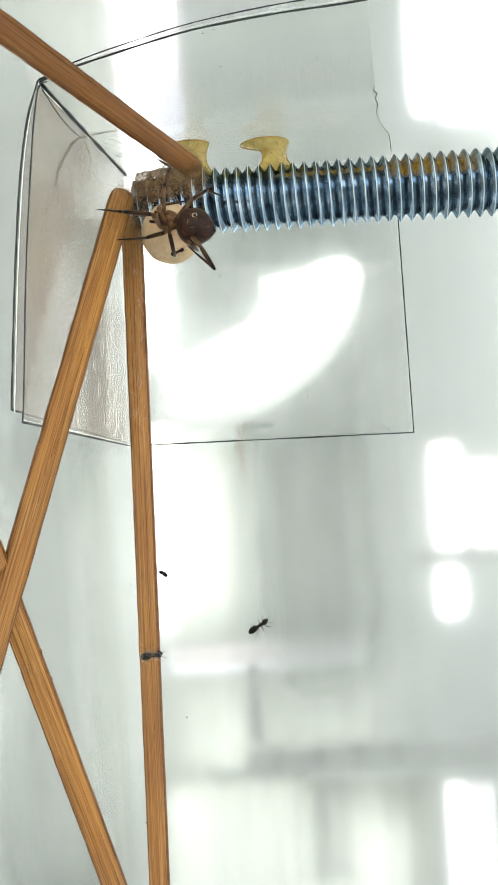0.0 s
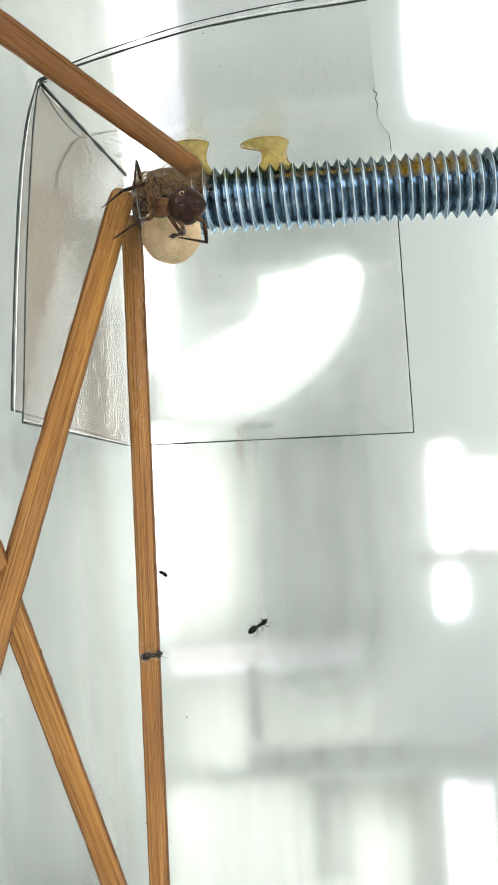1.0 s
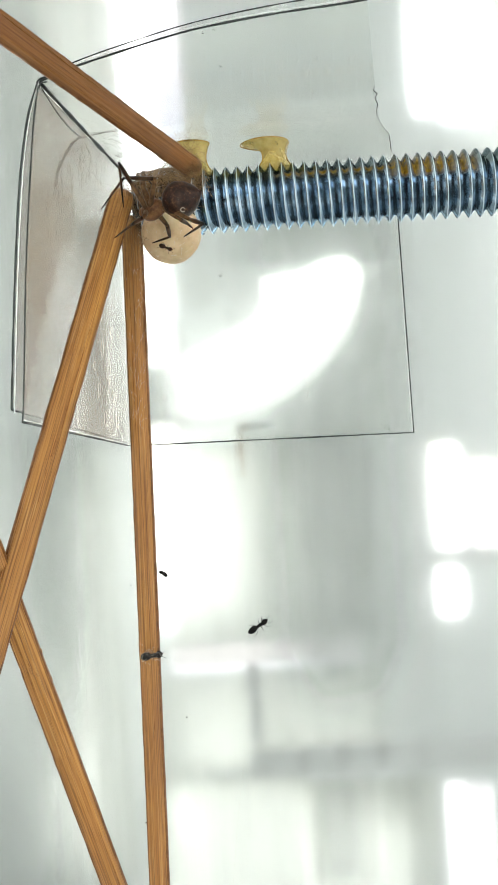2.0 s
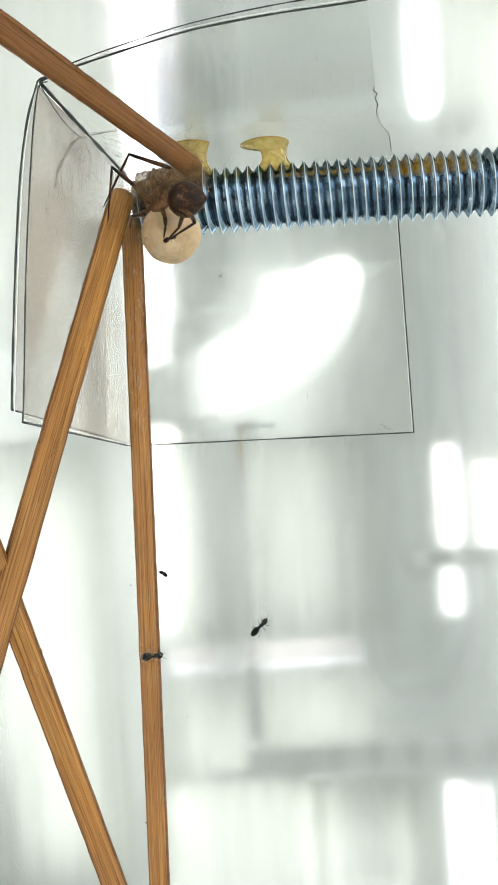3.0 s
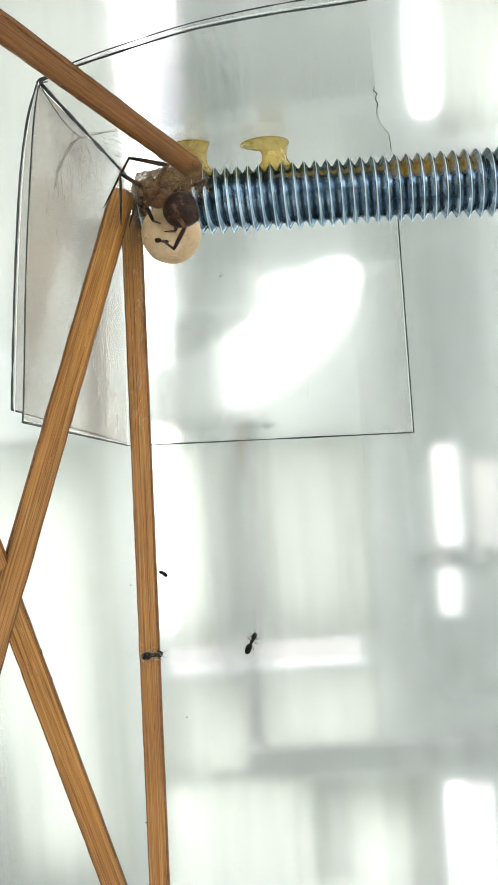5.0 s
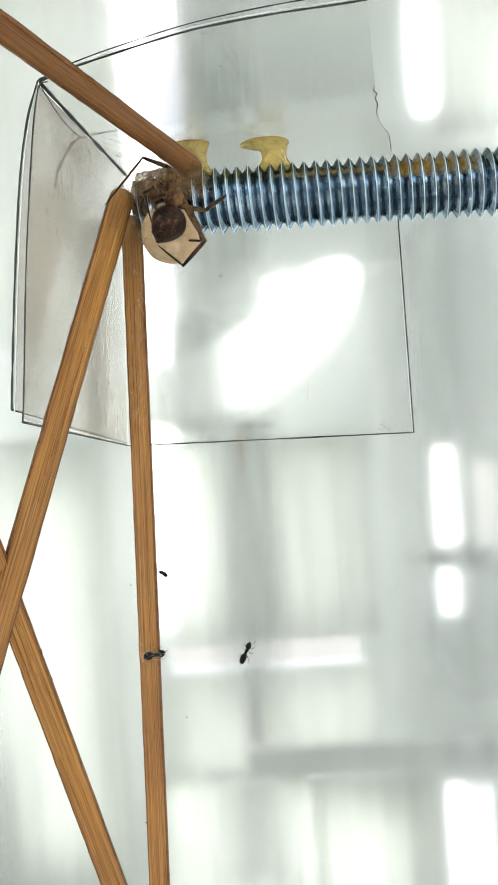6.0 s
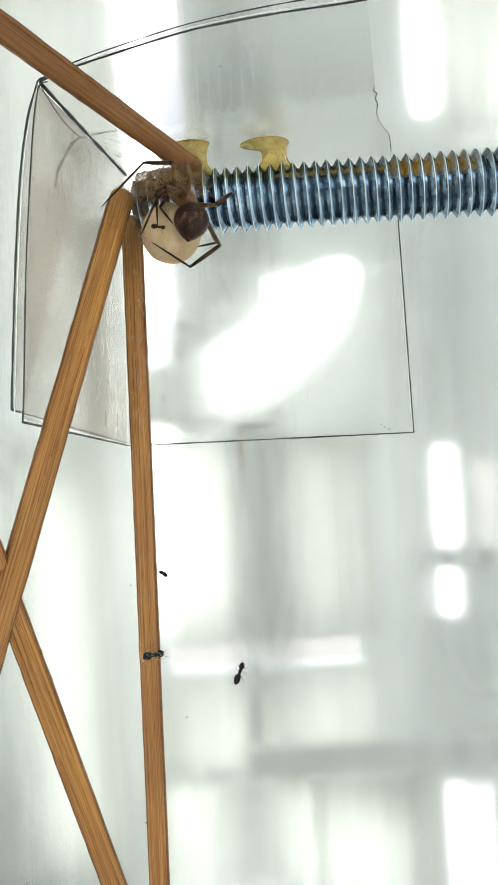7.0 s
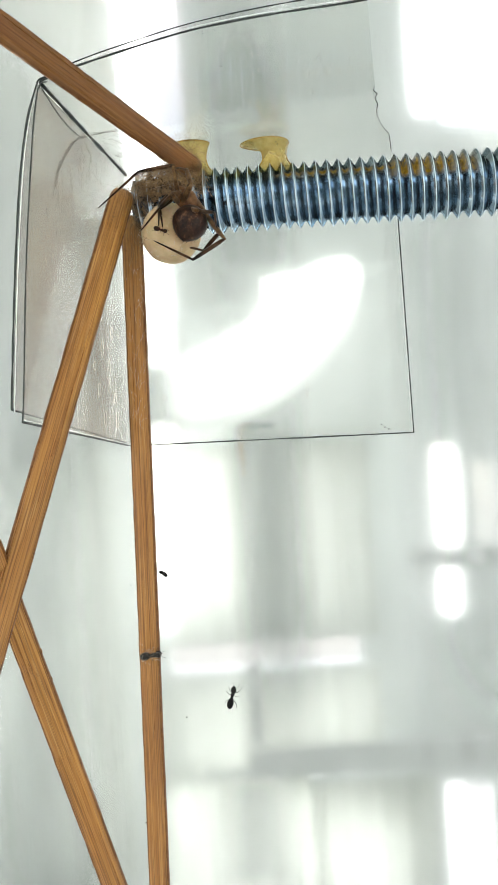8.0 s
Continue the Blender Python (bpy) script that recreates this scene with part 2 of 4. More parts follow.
def dimmer_material(name, cover):
    """See-through grey for the added dimming panels, thinner towards their hems. cover: how much of what is behind it
    hides.
    """
    a = Mat(name, (0.60, 0.62, 0.60), 0.9)
    a.set("Base Color", a.ramp(a.noise(40, (1, 1, 0.1)), (0.3, (0.66, 0.68, 0.665)), (0.7, (0.73, 0.75, 0.735))))
    weave = a.node("SeparateXYZ", Vector=a.node("TexCoord").outputs["Generated"]).outputs
    hem = a.node("MapRange", _0=a.math("ABSOLUTE", a.math("SUBTRACT", weave[2], 0.5)), _1=0.3, _2=0.5, _3=1.0, _4=0.0).outputs[0]
    sides = a.node("MapRange", _0=a.math("ABSOLUTE", a.math("SUBTRACT", weave[0], 0.5)), _1=0.12, _2=0.5, _3=1.0, _4=0.0).outputs[0]
    a.veil(a.math("MULTIPLY", a.math("MULTIPLY", hem, sides), cover))
    return a.m


DIMMER, THIN_DIMMER = dimmer_material("grey_dimmer", 0.56), dimmer_material("thin_grey_dimmer", 0.3)
FRAME = Mat("grey_frame_paint", (0.74, 0.75, 0.74), 0.5).m
DIRT = chitin_material("dark_specks", (0.02, 0.02, 0.02), (0.06, 0.055, 0.05), 0.8)
MARK = Mat("pale_mark", (0.50, 0.42, 0.33), 0.4).m
DULL_MARK = Mat("dull_mark", (0.24, 0.17, 0.11), 0.5).m


def web_sheet_material():
    a = Mat("matted_web", (0.3, 0.18, 0.08), 0.8)
    fine = a.noise(1500, (0.7, 1, 1), 5, 0.75)
    a.set("Base Color", a.ramp(fine, (0.35, (0.05, 0.024, 0.009)), (0.7, (0.30, 0.19, 0.09))))
    a.veil(a.ramp(a.noise(900, (0.6, 1, 1), 5, 0.8), (0.33, grey(0.06)), (0.54, grey(0.88))))
    return a.m


WEB = web_sheet_material()


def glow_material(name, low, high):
    """A glowing face for the added crescent; its emission fades towards one end to soften the patch."""
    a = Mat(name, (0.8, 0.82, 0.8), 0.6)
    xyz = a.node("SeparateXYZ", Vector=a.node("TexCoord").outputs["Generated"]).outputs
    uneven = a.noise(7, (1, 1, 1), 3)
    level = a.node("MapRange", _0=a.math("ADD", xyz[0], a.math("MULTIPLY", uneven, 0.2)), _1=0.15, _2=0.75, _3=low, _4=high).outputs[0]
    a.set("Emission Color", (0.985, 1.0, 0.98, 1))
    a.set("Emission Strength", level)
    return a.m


# emission of the added crescent, graded to paint a soft reflection
GLOW, GLOW_DIM = glow_material("crescent_face_glow", 0.75, 1.7), glow_material("crescent_edge_glow", 0.25, 0.4)


# ---- helpers for meshes ----
def mesh_of(name, bm, material, smooth=True):
    data = bpy.data.meshes.new(name)
    bm.normal_update()
    bm.to_mesh(data)
    bm.free()
    data.materials.append(material)
    data.polygons.foreach_set("use_smooth", [smooth] * len(data.polygons))
    return data


def part(name, bm, material, parent, label="", smooth=True):
    ob = new(name, mesh_of(name, bm, material, smooth))
    ob.parent = parent
    return tagged(ob, label)


def thing(name, label, category, place=None, group="", kind=""):
    ob = new(name)
    ob.empty_display_size = 0.002
    if place is not None:
        ob.matrix_world = place
    return tagged(ob, label, category, group, kind)


def box(bm, x0, x1, y0, y1, z0, z1):
    bmesh.ops.create_cube(bm, size=1, matrix=Matrix.LocRotScale(((x0 + x1) / 2, (y0 + y1) / 2, (z0 + z1) / 2), None, (x1 - x0, y1 - y0, z1 - z0)))
    return bm


def ball(bm, at, radii, turn=None, u=16, v=12):
    bmesh.ops.create_uvsphere(bm, u_segments=u, v_segments=v, radius=1, matrix=Matrix.LocRotScale(at, turn, radii))
    return bm


def tube(bm, points, radii, sides=6):
    """A tube through the points, closed at both ends."""
    points = [Vector(p) for p in points]
    rings, side = [], None
    for i, p in enumerate(points):
        d = (points[min(i + 1, len(points) - 1)] - points[max(i - 1, 0)]).normalized()
        if side is None:
            side = d.orthogonal().normalized()
        side = (side - d * side.dot(d)).normalized()
        over = d.cross(side)
        r = radii[i] if hasattr(radii, "__len__") else radii
        rings.append([bm.verts.new(p + (side * math.cos(a) + over * math.sin(a)) * r) for a in (math.tau * k / sides for k in range(sides))])
    for a, b in zip(rings, rings[1:]):
        for k in range(sides):
            bm.faces.new((a[k], a[(k + 1) % sides], b[(k + 1) % sides], b[k]))
    bm.faces.new(rings[0][::-1]), bm.faces.new(rings[-1])
    return bm


def smooth_line(points, steps=8):
    """A line that glides through the points."""
    ends, fine = [points[0], *points, points[-1]], []
    for k in range(1, len(ends) - 2):
        o, p, q, r = ends[k - 1:k + 3]
        for f in range(steps):
            t = f / steps
            fine.append(0.5 * (2 * p + (q - o) * t + (2 * o - 5 * p + 4 * q - r) * t * t + (3 * p - o - 3 * q + r) * t ** 3))
    return fine + [points[-1]]


def along(a, b):
    """A pose at a with x towards b."""
    d = (b - a).normalized()
    return Matrix.Translation(a) @ d.to_track_quat("X", "Z").to_matrix().to_4x4()


def facing_strip(a, b, turn):
    """A pose at a with x towards b and its broad side (z) towards the camera."""
    x = (b - a).normalized()
    z = EYE - (a + b) / 2
    z = (z - x * z.dot(x)).normalized()
    return Matrix.Translation(a) @ Matrix((x, z.cross(x), z)).transposed().to_4x4() @ Matrix.Rotation(radians(turn), 4, "X")


# ---- the room: steel-clad wall in front, window wall behind the camera ----
def plain_wall(name, label, material, *bounds):
    return tagged(new(name, mesh_of(name, box(bmesh.new(), *bounds), material, False)), label, "wall", kind="structure")


T = 0.06
plain_wall("wall_north", "pale brushed steel wall cladding with soft reflections", STEEL, -ROOM_X, ROOM_X, ROOM_BACK, ROOM_BACK + T, ROOM_LOW, ROOM_H)
plain_wall("wall_east", "plain pale painted wall", GREY_PAINT, ROOM_X, ROOM_X + T, ROOM_FRONT - T, ROOM_BACK + T, ROOM_LOW, ROOM_H)
plain_wall("wall_west", "plain pale painted wall", GREY_PAINT, -ROOM_X - T, -ROOM_X, ROOM_FRONT - T, ROOM_BACK + T, ROOM_LOW, ROOM_H)
tagged(plain_wall("floor", "plain pale floor", FLOOR, -ROOM_X - T, ROOM_X + T, ROOM_FRONT - T, ROOM_BACK + T, ROOM_LOW - T, ROOM_LOW), "", "floor")
tagged(plain_wall("ceiling", "plain white ceiling", PAINT, -ROOM_X - T, ROOM_X + T, ROOM_FRONT - T, ROOM_BACK + T, ROOM_H, ROOM_H + T), "", "ceiling")


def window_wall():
    boxes = [pane_box(row) for row in PANES] + [row[:4] for row in FILL_OPENINGS]
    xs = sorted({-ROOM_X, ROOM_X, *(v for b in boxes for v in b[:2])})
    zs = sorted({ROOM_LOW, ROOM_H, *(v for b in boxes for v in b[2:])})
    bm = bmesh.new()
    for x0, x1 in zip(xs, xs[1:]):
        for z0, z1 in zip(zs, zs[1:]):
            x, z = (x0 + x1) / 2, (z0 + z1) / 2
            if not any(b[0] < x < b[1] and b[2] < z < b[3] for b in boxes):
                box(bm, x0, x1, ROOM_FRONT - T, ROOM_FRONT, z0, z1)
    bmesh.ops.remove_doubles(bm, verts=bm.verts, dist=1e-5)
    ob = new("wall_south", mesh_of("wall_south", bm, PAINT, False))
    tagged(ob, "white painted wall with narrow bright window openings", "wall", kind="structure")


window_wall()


def frame_bar(u, v, w, h):
    p = spot(u, v, IMAGE - 0.15)
    w, h = w / 1442 * IMAGE / 2, h / 1442 * IMAGE / 2
    bm = box(bmesh.new(), p.x - w, p.x + w, ROOM_FRONT + 0.125, ROOM_FRONT + 0.15, p.z - h, p.z + h)
    for x in (p.x - w + 0.012, p.x + w - 0.012):
        box(bm, x - 0.004, x + 0.004, ROOM_FRONT - 0.001, ROOM_FRONT + 0.126, p.z - 0.005, p.z + 0.005)
    tagged(new("window_frame", mesh_of("window_frame", bm, FRAME, False)), "grey painted window frame bar", "window frame", kind="structure")


for bar in ((680, 1342, 440, 46), (452, 1250, 22, 130), (820, 987, 160, 26)):
    frame_bar(*bar)


def curtain(label, u, v, w, h, material, off, folds, deep):
    """An added cloth panel with upright folds in front of the window wall, out of direct view, to shape the mirrored
    light; its origin is at its middle.
    """
    w, h = w / 1442 * IMAGE, h / 1442 * IMAGE
    n = folds * 10
    bm, front, back = bmesh.new(), [], []
    for i in range(n + 1):
        x = (i / n - 0.5) * w
        y = deep * math.sin(i / n * folds * math.tau) * (0.7 + 0.5 * noise.noise(Vector((i * 0.13, u, 0))))
        front.append([bm.verts.new((x + 0.004 * noise.noise(Vector((i * 0.3, k * 0.7, u))), y * (0.75 + 0.08 * k), h * (0.5 - k / 5))) for k in range(6)])
        back.append([bm.verts.new(q.co + Vector((0, -0.003, 0))) for q in front[-1]])
    for i in range(n):
        for k in range(5):
            bm.faces.new((front[i][k], front[i + 1][k], front[i + 1][k + 1], front[i][k + 1]))
            bm.faces.new((back[i][k + 1], back[i + 1][k + 1], back[i + 1][k], back[i][k]))
    ob = new("curtain", mesh_of("curtain", bm, material))
    ob.matrix_world = cloth_pose(u, v, off)
    return tagged(ob, label, "curtain", "window curtains")


def cloth_pose(u, v, off):
    p = spot(u, v, IMAGE - off)
    return pose(p.x, ROOM_FRONT + off, p.z)


# sheer panels added out of direct view to soften the light of the panes
curtain("added sheer panel that softens the bright panes", 478, 954, 350, 350, SHEER, 0.10, 6, 0.010)
curtain("added short sheer panel that softens the bright panes", 482, 1279, 376, 176, SHEER, 0.10, 6, 0.008)
curtain("added short sheer panel that softens the low panes", 668, 1480, 220, 210, SHEER, 0.07, 5, 0.008)
curtain("added tall sheer panel that softens a wide pane", 100, 250, 230, 700, SHEER, 0.09, 5, 0.005)
curtain("added long sheer panel that softens a narrow pane", 100, 1170, 230, 760, SHEER, 0.09, 5, 0.006)
# grey panels added behind the camera; they move to dim the mirrored background
PANEL = curtain("added long grey panel, moving to dim the mirrored window", 540, 780, 330, 1100, DIMMER, 0.15, 5, 0.006)
SIDE_PANEL = curtain("added long narrow grey panel, moving to dim the mirrored window", 60, 630, 150, 1390, DIMMER, 0.13, 3, 0.005)
LEFT_PANEL = curtain("added grey panel, moving to dim a narrow pane", 60, 900, 260, 1900, DIMMER, 0.17, 3, 0.005)
CRESCENT_PANEL = curtain("added small grey panel, moving to dim the glowing crescent", 230, 668, 170, 230, DIMMER, 0.26, 3, 0.005)


def curtain_rail(u0, u1, v, off, thin=1.0):
    a, b = spot(u0, v, IMAGE - off), spot(u1, v, IMAGE - off)
    z = (a.z + b.z) / 2
    bm = box(bmesh.new(), a.x, b.x, ROOM_FRONT + off - 0.012 * thin, ROOM_FRONT + off + 0.012 * thin, z - 0.006 * thin, z + 0.008 * thin)
    for x in (a.x + 0.01, b.x - 0.02):
        box(bm, x, x + 0.01, ROOM_FRONT - 0.001, ROOM_FRONT + off, z - 0.004, z + 0.004)
    tagged(new("curtain_rail", mesh_of("curtain_rail", bm, PAINT, False)), "white rail for the added panels, fixed to the wall", "curtain rail", kind="structure")


curtain_rail(290, 665, 780, 0.10)
curtain_rail(290, 665, 1192, 0.10, 0.3)
curtain_rail(545, 790, 1373, 0.07)
curtain_rail(-30, 225, 790, 0.09, 0.4)
curtain_rail(-30, 225, -102, 0.09, 0.4)
curtain_rail(-160, 1040, 226, 0.15, 0.25)
curtain_rail(-160, 1040, -64, 0.13, 0.25)
curtain_rail(-330, 260, -52, 0.17, 0.25)
curtain_rail(60, 560, 552, 0.26, 0.25)
curtain_rail(760, 1060, -30, 0.10)
# one more sheer panel, added to blur the low panes
curtain("added low sheer panel that softens the low panes", 425, 1480, 270, 236, SHEER, 0.035, 6, 0.008)
curtain_rail(285, 565, 1360, 0.035)
# two more added panels that move across the mirrored panes
LOW_PANEL = curtain("added narrow grey panel, moving to dim the low panes", 575, 1475, 130, 226, THIN_DIMMER, 0.12, 3, 0.006)
curtain_rail(360, 790, 1360, 0.12)
TOP_PANEL = curtain("added small sheer panel, moving across the top pane", 960, 100, 140, 260, SHEER, 0.10, 3, 0.02)


def crescent_patch():
    """An added glowing crescent on two short stems before the window wall, with a dimmer strip under it; it stands in
    for a window's reflection in the back sheet.
    """
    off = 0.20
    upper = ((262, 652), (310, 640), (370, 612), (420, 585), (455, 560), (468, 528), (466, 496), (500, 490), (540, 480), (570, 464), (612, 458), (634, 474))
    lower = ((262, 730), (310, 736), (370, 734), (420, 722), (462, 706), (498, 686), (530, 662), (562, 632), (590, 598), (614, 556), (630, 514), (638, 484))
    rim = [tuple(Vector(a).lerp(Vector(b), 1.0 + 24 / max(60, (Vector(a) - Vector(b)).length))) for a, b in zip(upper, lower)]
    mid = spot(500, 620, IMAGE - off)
    root = thing("crescent_glow", "added glowing crescent on short stems, standing in for a window reflection", "lamp", pose(mid.x, ROOM_FRONT + off, mid.z))

    def at(uv, y):
        p = spot(uv[0], uv[1], IMAGE - off)
        return Vector((p.x - mid.x, y, p.z - mid.z))

    def slab(name, near, far, deep, material, label):
        bm, rows = bmesh.new(), []
        a = smooth_line([at(q, deep) for q in near], 6)
        b = smooth_line([at(q, deep) for q in far], 6)
        for k, (p, q) in enumerate(zip(a, b)):
            p = p + Vector((0.002 * noise.noise(Vector((k * 0.5, 1, 1))), 0, 0.003 * noise.noise(Vector((k * 0.7, 2, 4)))))
            back = Vector((0, -0.012, 0))
            rows.append([bm.verts.new(p + back), bm.verts.new(p), bm.verts.new(q), bm.verts.new(q + back)])
        for p, q in zip(rows, rows[1:]):
            for k in range(4):
                bm.faces.new((p[k], q[k], q[(k + 1) % 4], p[(k + 1) % 4]))
        bm.faces.new(rows[0]), bm.faces.new(rows[-1][::-1])
        bmesh.ops.recalc_face_normals(bm, faces=bm.faces)
        part(name, bm, material, root, label, False)

    slab("glow_face", upper, lower, 0.012, GLOW, "glowing crescent face")
    slab("fade_strip", lower, rim, 0.008, GLOW_DIM, "dimly glowing strip that softens the crescent's lower edge")
    for u, v in ((470, 640), (585, 540)):
        a = at((u, v), 0.0)
        part("stem", tube(bmesh.new(), [a, a + Vector((0, -off - 0.001, 0))], 0.006, 8), PAINT, root)

crescent_patch()


# ---- threaded rod, held by an arm from the window wall ----
ROD = spot(243, 366, 0.1012)        # its free end
ROD_FAR = spot(880, 322, 0.0970)
PITCH, CREST, ROOT, PHASE = 0.001352, 0.00397, 0.00312, 0.48
ARM_X = 0.05


def threaded_rod():
    way_x = (ROD_FAR - ROD).normalized()
    length, n = (ARM_X - ROD.x) / way_x.x, 56
    turns = int(length / PITCH)
    profile = ((0.0, ROOT + 0.00006), (0.09, ROOT), (0.18, ROOT + 0.00006), (0.545, CREST - 0.00002), (0.575, CREST), (0.605, CREST - 0.00002))
    verts, faces, crest_bright = [], [], []
    for i in range(turns):
        for k, (f, r) in enumerate(profile):
            for j in range(n):
                a = math.tau * (j / n + PHASE)
                x = (i + f + j / n) * PITCH
                grow = min(1.0, 0.86 + 0.12 * x / PITCH)
                verts.append((x, r * grow * math.cos(a), r * grow * math.sin(a)))
    rows = len(verts) // n
    for q in range(rows - len(profile)):
        for j in range(n):
            b = q + len(profile) if j == n - 1 else q
            a0, a1, b0, b1 = q * n + j, b * n + (j + 1) % n, (q + 1) * n + j, (b + 1) * n + (j + 1) % n
            if b + 1 < rows:
                faces.append((a0, a1, b1, b0))
                crest_bright.append(int(q % len(profile) in (3, 4)))
    data = bpy.data.meshes.new("thread")
    data.from_pydata(verts, [], faces)
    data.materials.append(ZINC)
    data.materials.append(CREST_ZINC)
    data.polygons.foreach_set("material_index", crest_bright)
    data.polygons.foreach_set("use_smooth", [True] * len(data.polygons))
    data.set_sharp_from_angle(angle=radians(34))
    rod = thing("threaded_rod", "zinc-plated threaded steel rod with yellowed glue in its grooves", "threaded rod", along(ROD, ROD_FAR))
    ob = new("thread", data)
    ob.parent = rod
    bm = bmesh.new()
    bmesh.ops.create_cone(bm, cap_ends=True, segments=32, radius1=ROOT * 0.99, radius2=ROOT * 0.99, depth=length,
                          matrix=Matrix.Translation((length / 2, 0, 0)) @ Matrix.Rotation(radians(90), 4, "Y"))
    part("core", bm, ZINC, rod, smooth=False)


threaded_rod()
ARM_Z = ROD.z + (ROD_FAR - ROD).z / (ROD_FAR - ROD).x * (ARM_X - ROD.x)
plain_wall("wall_bracket", "plain grey bracket arm that carries the rod", FRAME, ARM_X - 0.001, ARM_X + 0.003, ROOM_FRONT - 0.001, 0.102, ARM_Z - 0.003, ARM_Z + 0.003)


# ---- clear plastic shelter: roof, side and back sheets bent from one piece ----
def on_roof(u, v):
    """The place on the roof sheet's plane under a grid place."""
    w = way(u, v)
    return EYE + w * (0.03716 / w.z)


def edge_line(points, width, parent, material=None, label="dark cut edge"):
    wide = [width * (1 + 0.5 * noise.noise(p * 700)) for p in points]
    part("cut_edge", tube(bmesh.new(), points, wide, 6), material or EDGE, parent, label)


def shelter():
    root = thing("plastic_shelter", "clear bent plastic sheet shelter with dusty side, glued to the rod", "plastic sheet", Matrix.Identity(4))
    corner_back, foot_back = mm(-14.04, 109.98, 37.16), mm(-16.09, 110.02, 0.61)

    # roof: its front edge bows up, the far right edge is torn
    front = [on_roof(u, v) for u, v in ((70, 146), (98, 131), (135, 117), (204, 94), (313, 60), (400, 40), (500, 22), (596, 8), (650, -1))]
    rise = [Vector((0, 0, 0.001 * h)) for h in (0.15, 0.3, 0.45, 0.55, 0.6, 0.68, 0.78, 0.85, 0.85)]
    torn = [on_roof(u, v) for u, v in ((656, 60), (661, 120), (664, 152), (668, 196), (675, 220), (689, 236), (693, 268))] + [mm(21.89, 109.16, 37.16)]
    low, top = smooth_line(front), smooth_line([p + h for p, h in zip(front, rise)])
    bm = bmesh.new()
    under = [bm.verts.new(p) for p in low + torn + [corner_back]]
    over = [bm.verts.new(p) for p in top + [p + Vector((0, 0, 0.00003)) for p in torn + [corner_back]]]
    bm.faces.new(under), bm.faces.new(over[::-1])
    for k in range(len(low) - 1):
        bm.faces.new((under[k], over[k], over[k + 1], under[k + 1]))
    ob = part("roof_sheet", bm, CLEAR, root, "clear plastic roof sheet with scratches", False)
    ob.visible_shadow = False
    edge_line(low, 0.00010, ob), edge_line(top, 0.00006, ob)
    edge_line([p + Vector((0, -0.0001, 0.00019)) for p in low[10:]], 0.00004, ob, EDGE_GLINT, "pale tube drawn as the highlight along the cut edge")

    # side: hangs from the crease, two layers at its front edge
    inner = smooth_line([spot(u, v, y) for u, v, y in ((68, 152, 0.0809), (60, 210, 0.0797), (53, 318, 0.0778), (46, 476, 0.0752), (42, 692, 0.0724), (40, 748, 0.0717))])
    outer = smooth_line([spot(u, v, y) for u, v, y in ((65, 149, 0.0806), (48, 214, 0.0793), (35, 318, 0.0773), (26, 500, 0.0746), (21, 692, 0.0720), (21, 726, 0.0714))])
    bm = bmesh.new()
    for line, shift in ((inner, 0.0), (outer, -0.0004)):
        rows = []
        for k, p in enumerate(line):
            back = corner_back.lerp(foot_back, k / (len(line) - 1)) + Vector((shift, 0, 0))
            rows.append([bm.verts.new(p.lerp(back, f / 6)) for f in range(7)])
        for a, b in zip(rows, rows[1:]):
            for f in range(6):
                bm.faces.new((a[f], a[f + 1], b[f + 1], b[f]))
    ob = part("side_sheet", bm, DUSTY, root, "dusty clear plastic side sheet", True)
    ob.visible_shadow = False
    edge_line(inner, 0.00008, ob), edge_line(outer, 0.00011, ob)
    edge_line([p.lerp(q, 0.25) for p, q in zip(outer, inner)], 0.00006, ob, EDGE_GLINT, "pale tube drawn as the highlight along the cut edge")
    for a, b, width in ((inner[-1], foot_back, 0.00011), (outer[-1], foot_back + Vector((-0.0004, 0, 0.0004)), 0.00009)):
        edge_line([a.lerp(b, k / 30) for k in range(31)], width, ob)
    edge_line([inner[-1].lerp(foot_back, k / 30) + Vector((0, 0, 0.0002)) for k in range(31)], 0.00005, ob, EDGE_GLINT, "pale tube drawn as the highlight along the cut edge")

    # back: a flat clear sheet behind the rod
    back = [corner_back, mm(21.89, 109.16, 37.16), mm(21.94, 109.16, 28.8), mm(22.15, 109.16, -0.11), foot_back]
    bm = bmesh.new()
    near, far = [bm.verts.new(p) for p in back], [bm.verts.new(p + Vector((0, 0.0005, 0))) for p in back]
    bm.faces.new(near), bm.faces.new(far[::-1])
    for k in range(5):
        bm.faces.new((near[k], far[k], far[(k + 1) % 5], near[(k + 1) % 5]))
    bmesh.ops.recalc_face_normals(bm, faces=bm.faces)
    ob = part("back_sheet", bm, CLEAR, root, "clear plastic back sheet", False)
    ob.visible_shadow = False
    for a, b in zip(back[1:], back[2:]):
        line = [a.lerp(b, k / 20) for k in range(21)]
        edge_line(line, 0.00009, ob)
        if abs(b.x - a.x) < 0.01:
            edge_line([p + Vector((-0.0002, -0.0001, 0)) for p in line], 0.00004, ob, EDGE_GLINT, "pale tube drawn as the highlight along the cut edge")

    # the crease between roof and side: a dark uneven ridge, double at its front
    a, b = mm(-18.3, 81.0, 37.0), mm(-14.2, 109.5, 37.0)
    pts = [a.lerp(b, k / 24) for k in range(25)]
    wide = [0.00019 + 0.00016 * noise.noise(Vector((k * 0.37, 3, 1))) for k in range(25)]
    part("crease", tube(bmesh.new(), pts, wide, 6), EDGE, root, "dark uneven crease")
    a, b = mm(-18.3, 81.0, 36.7), mm(-16.6, 93, 35.9)
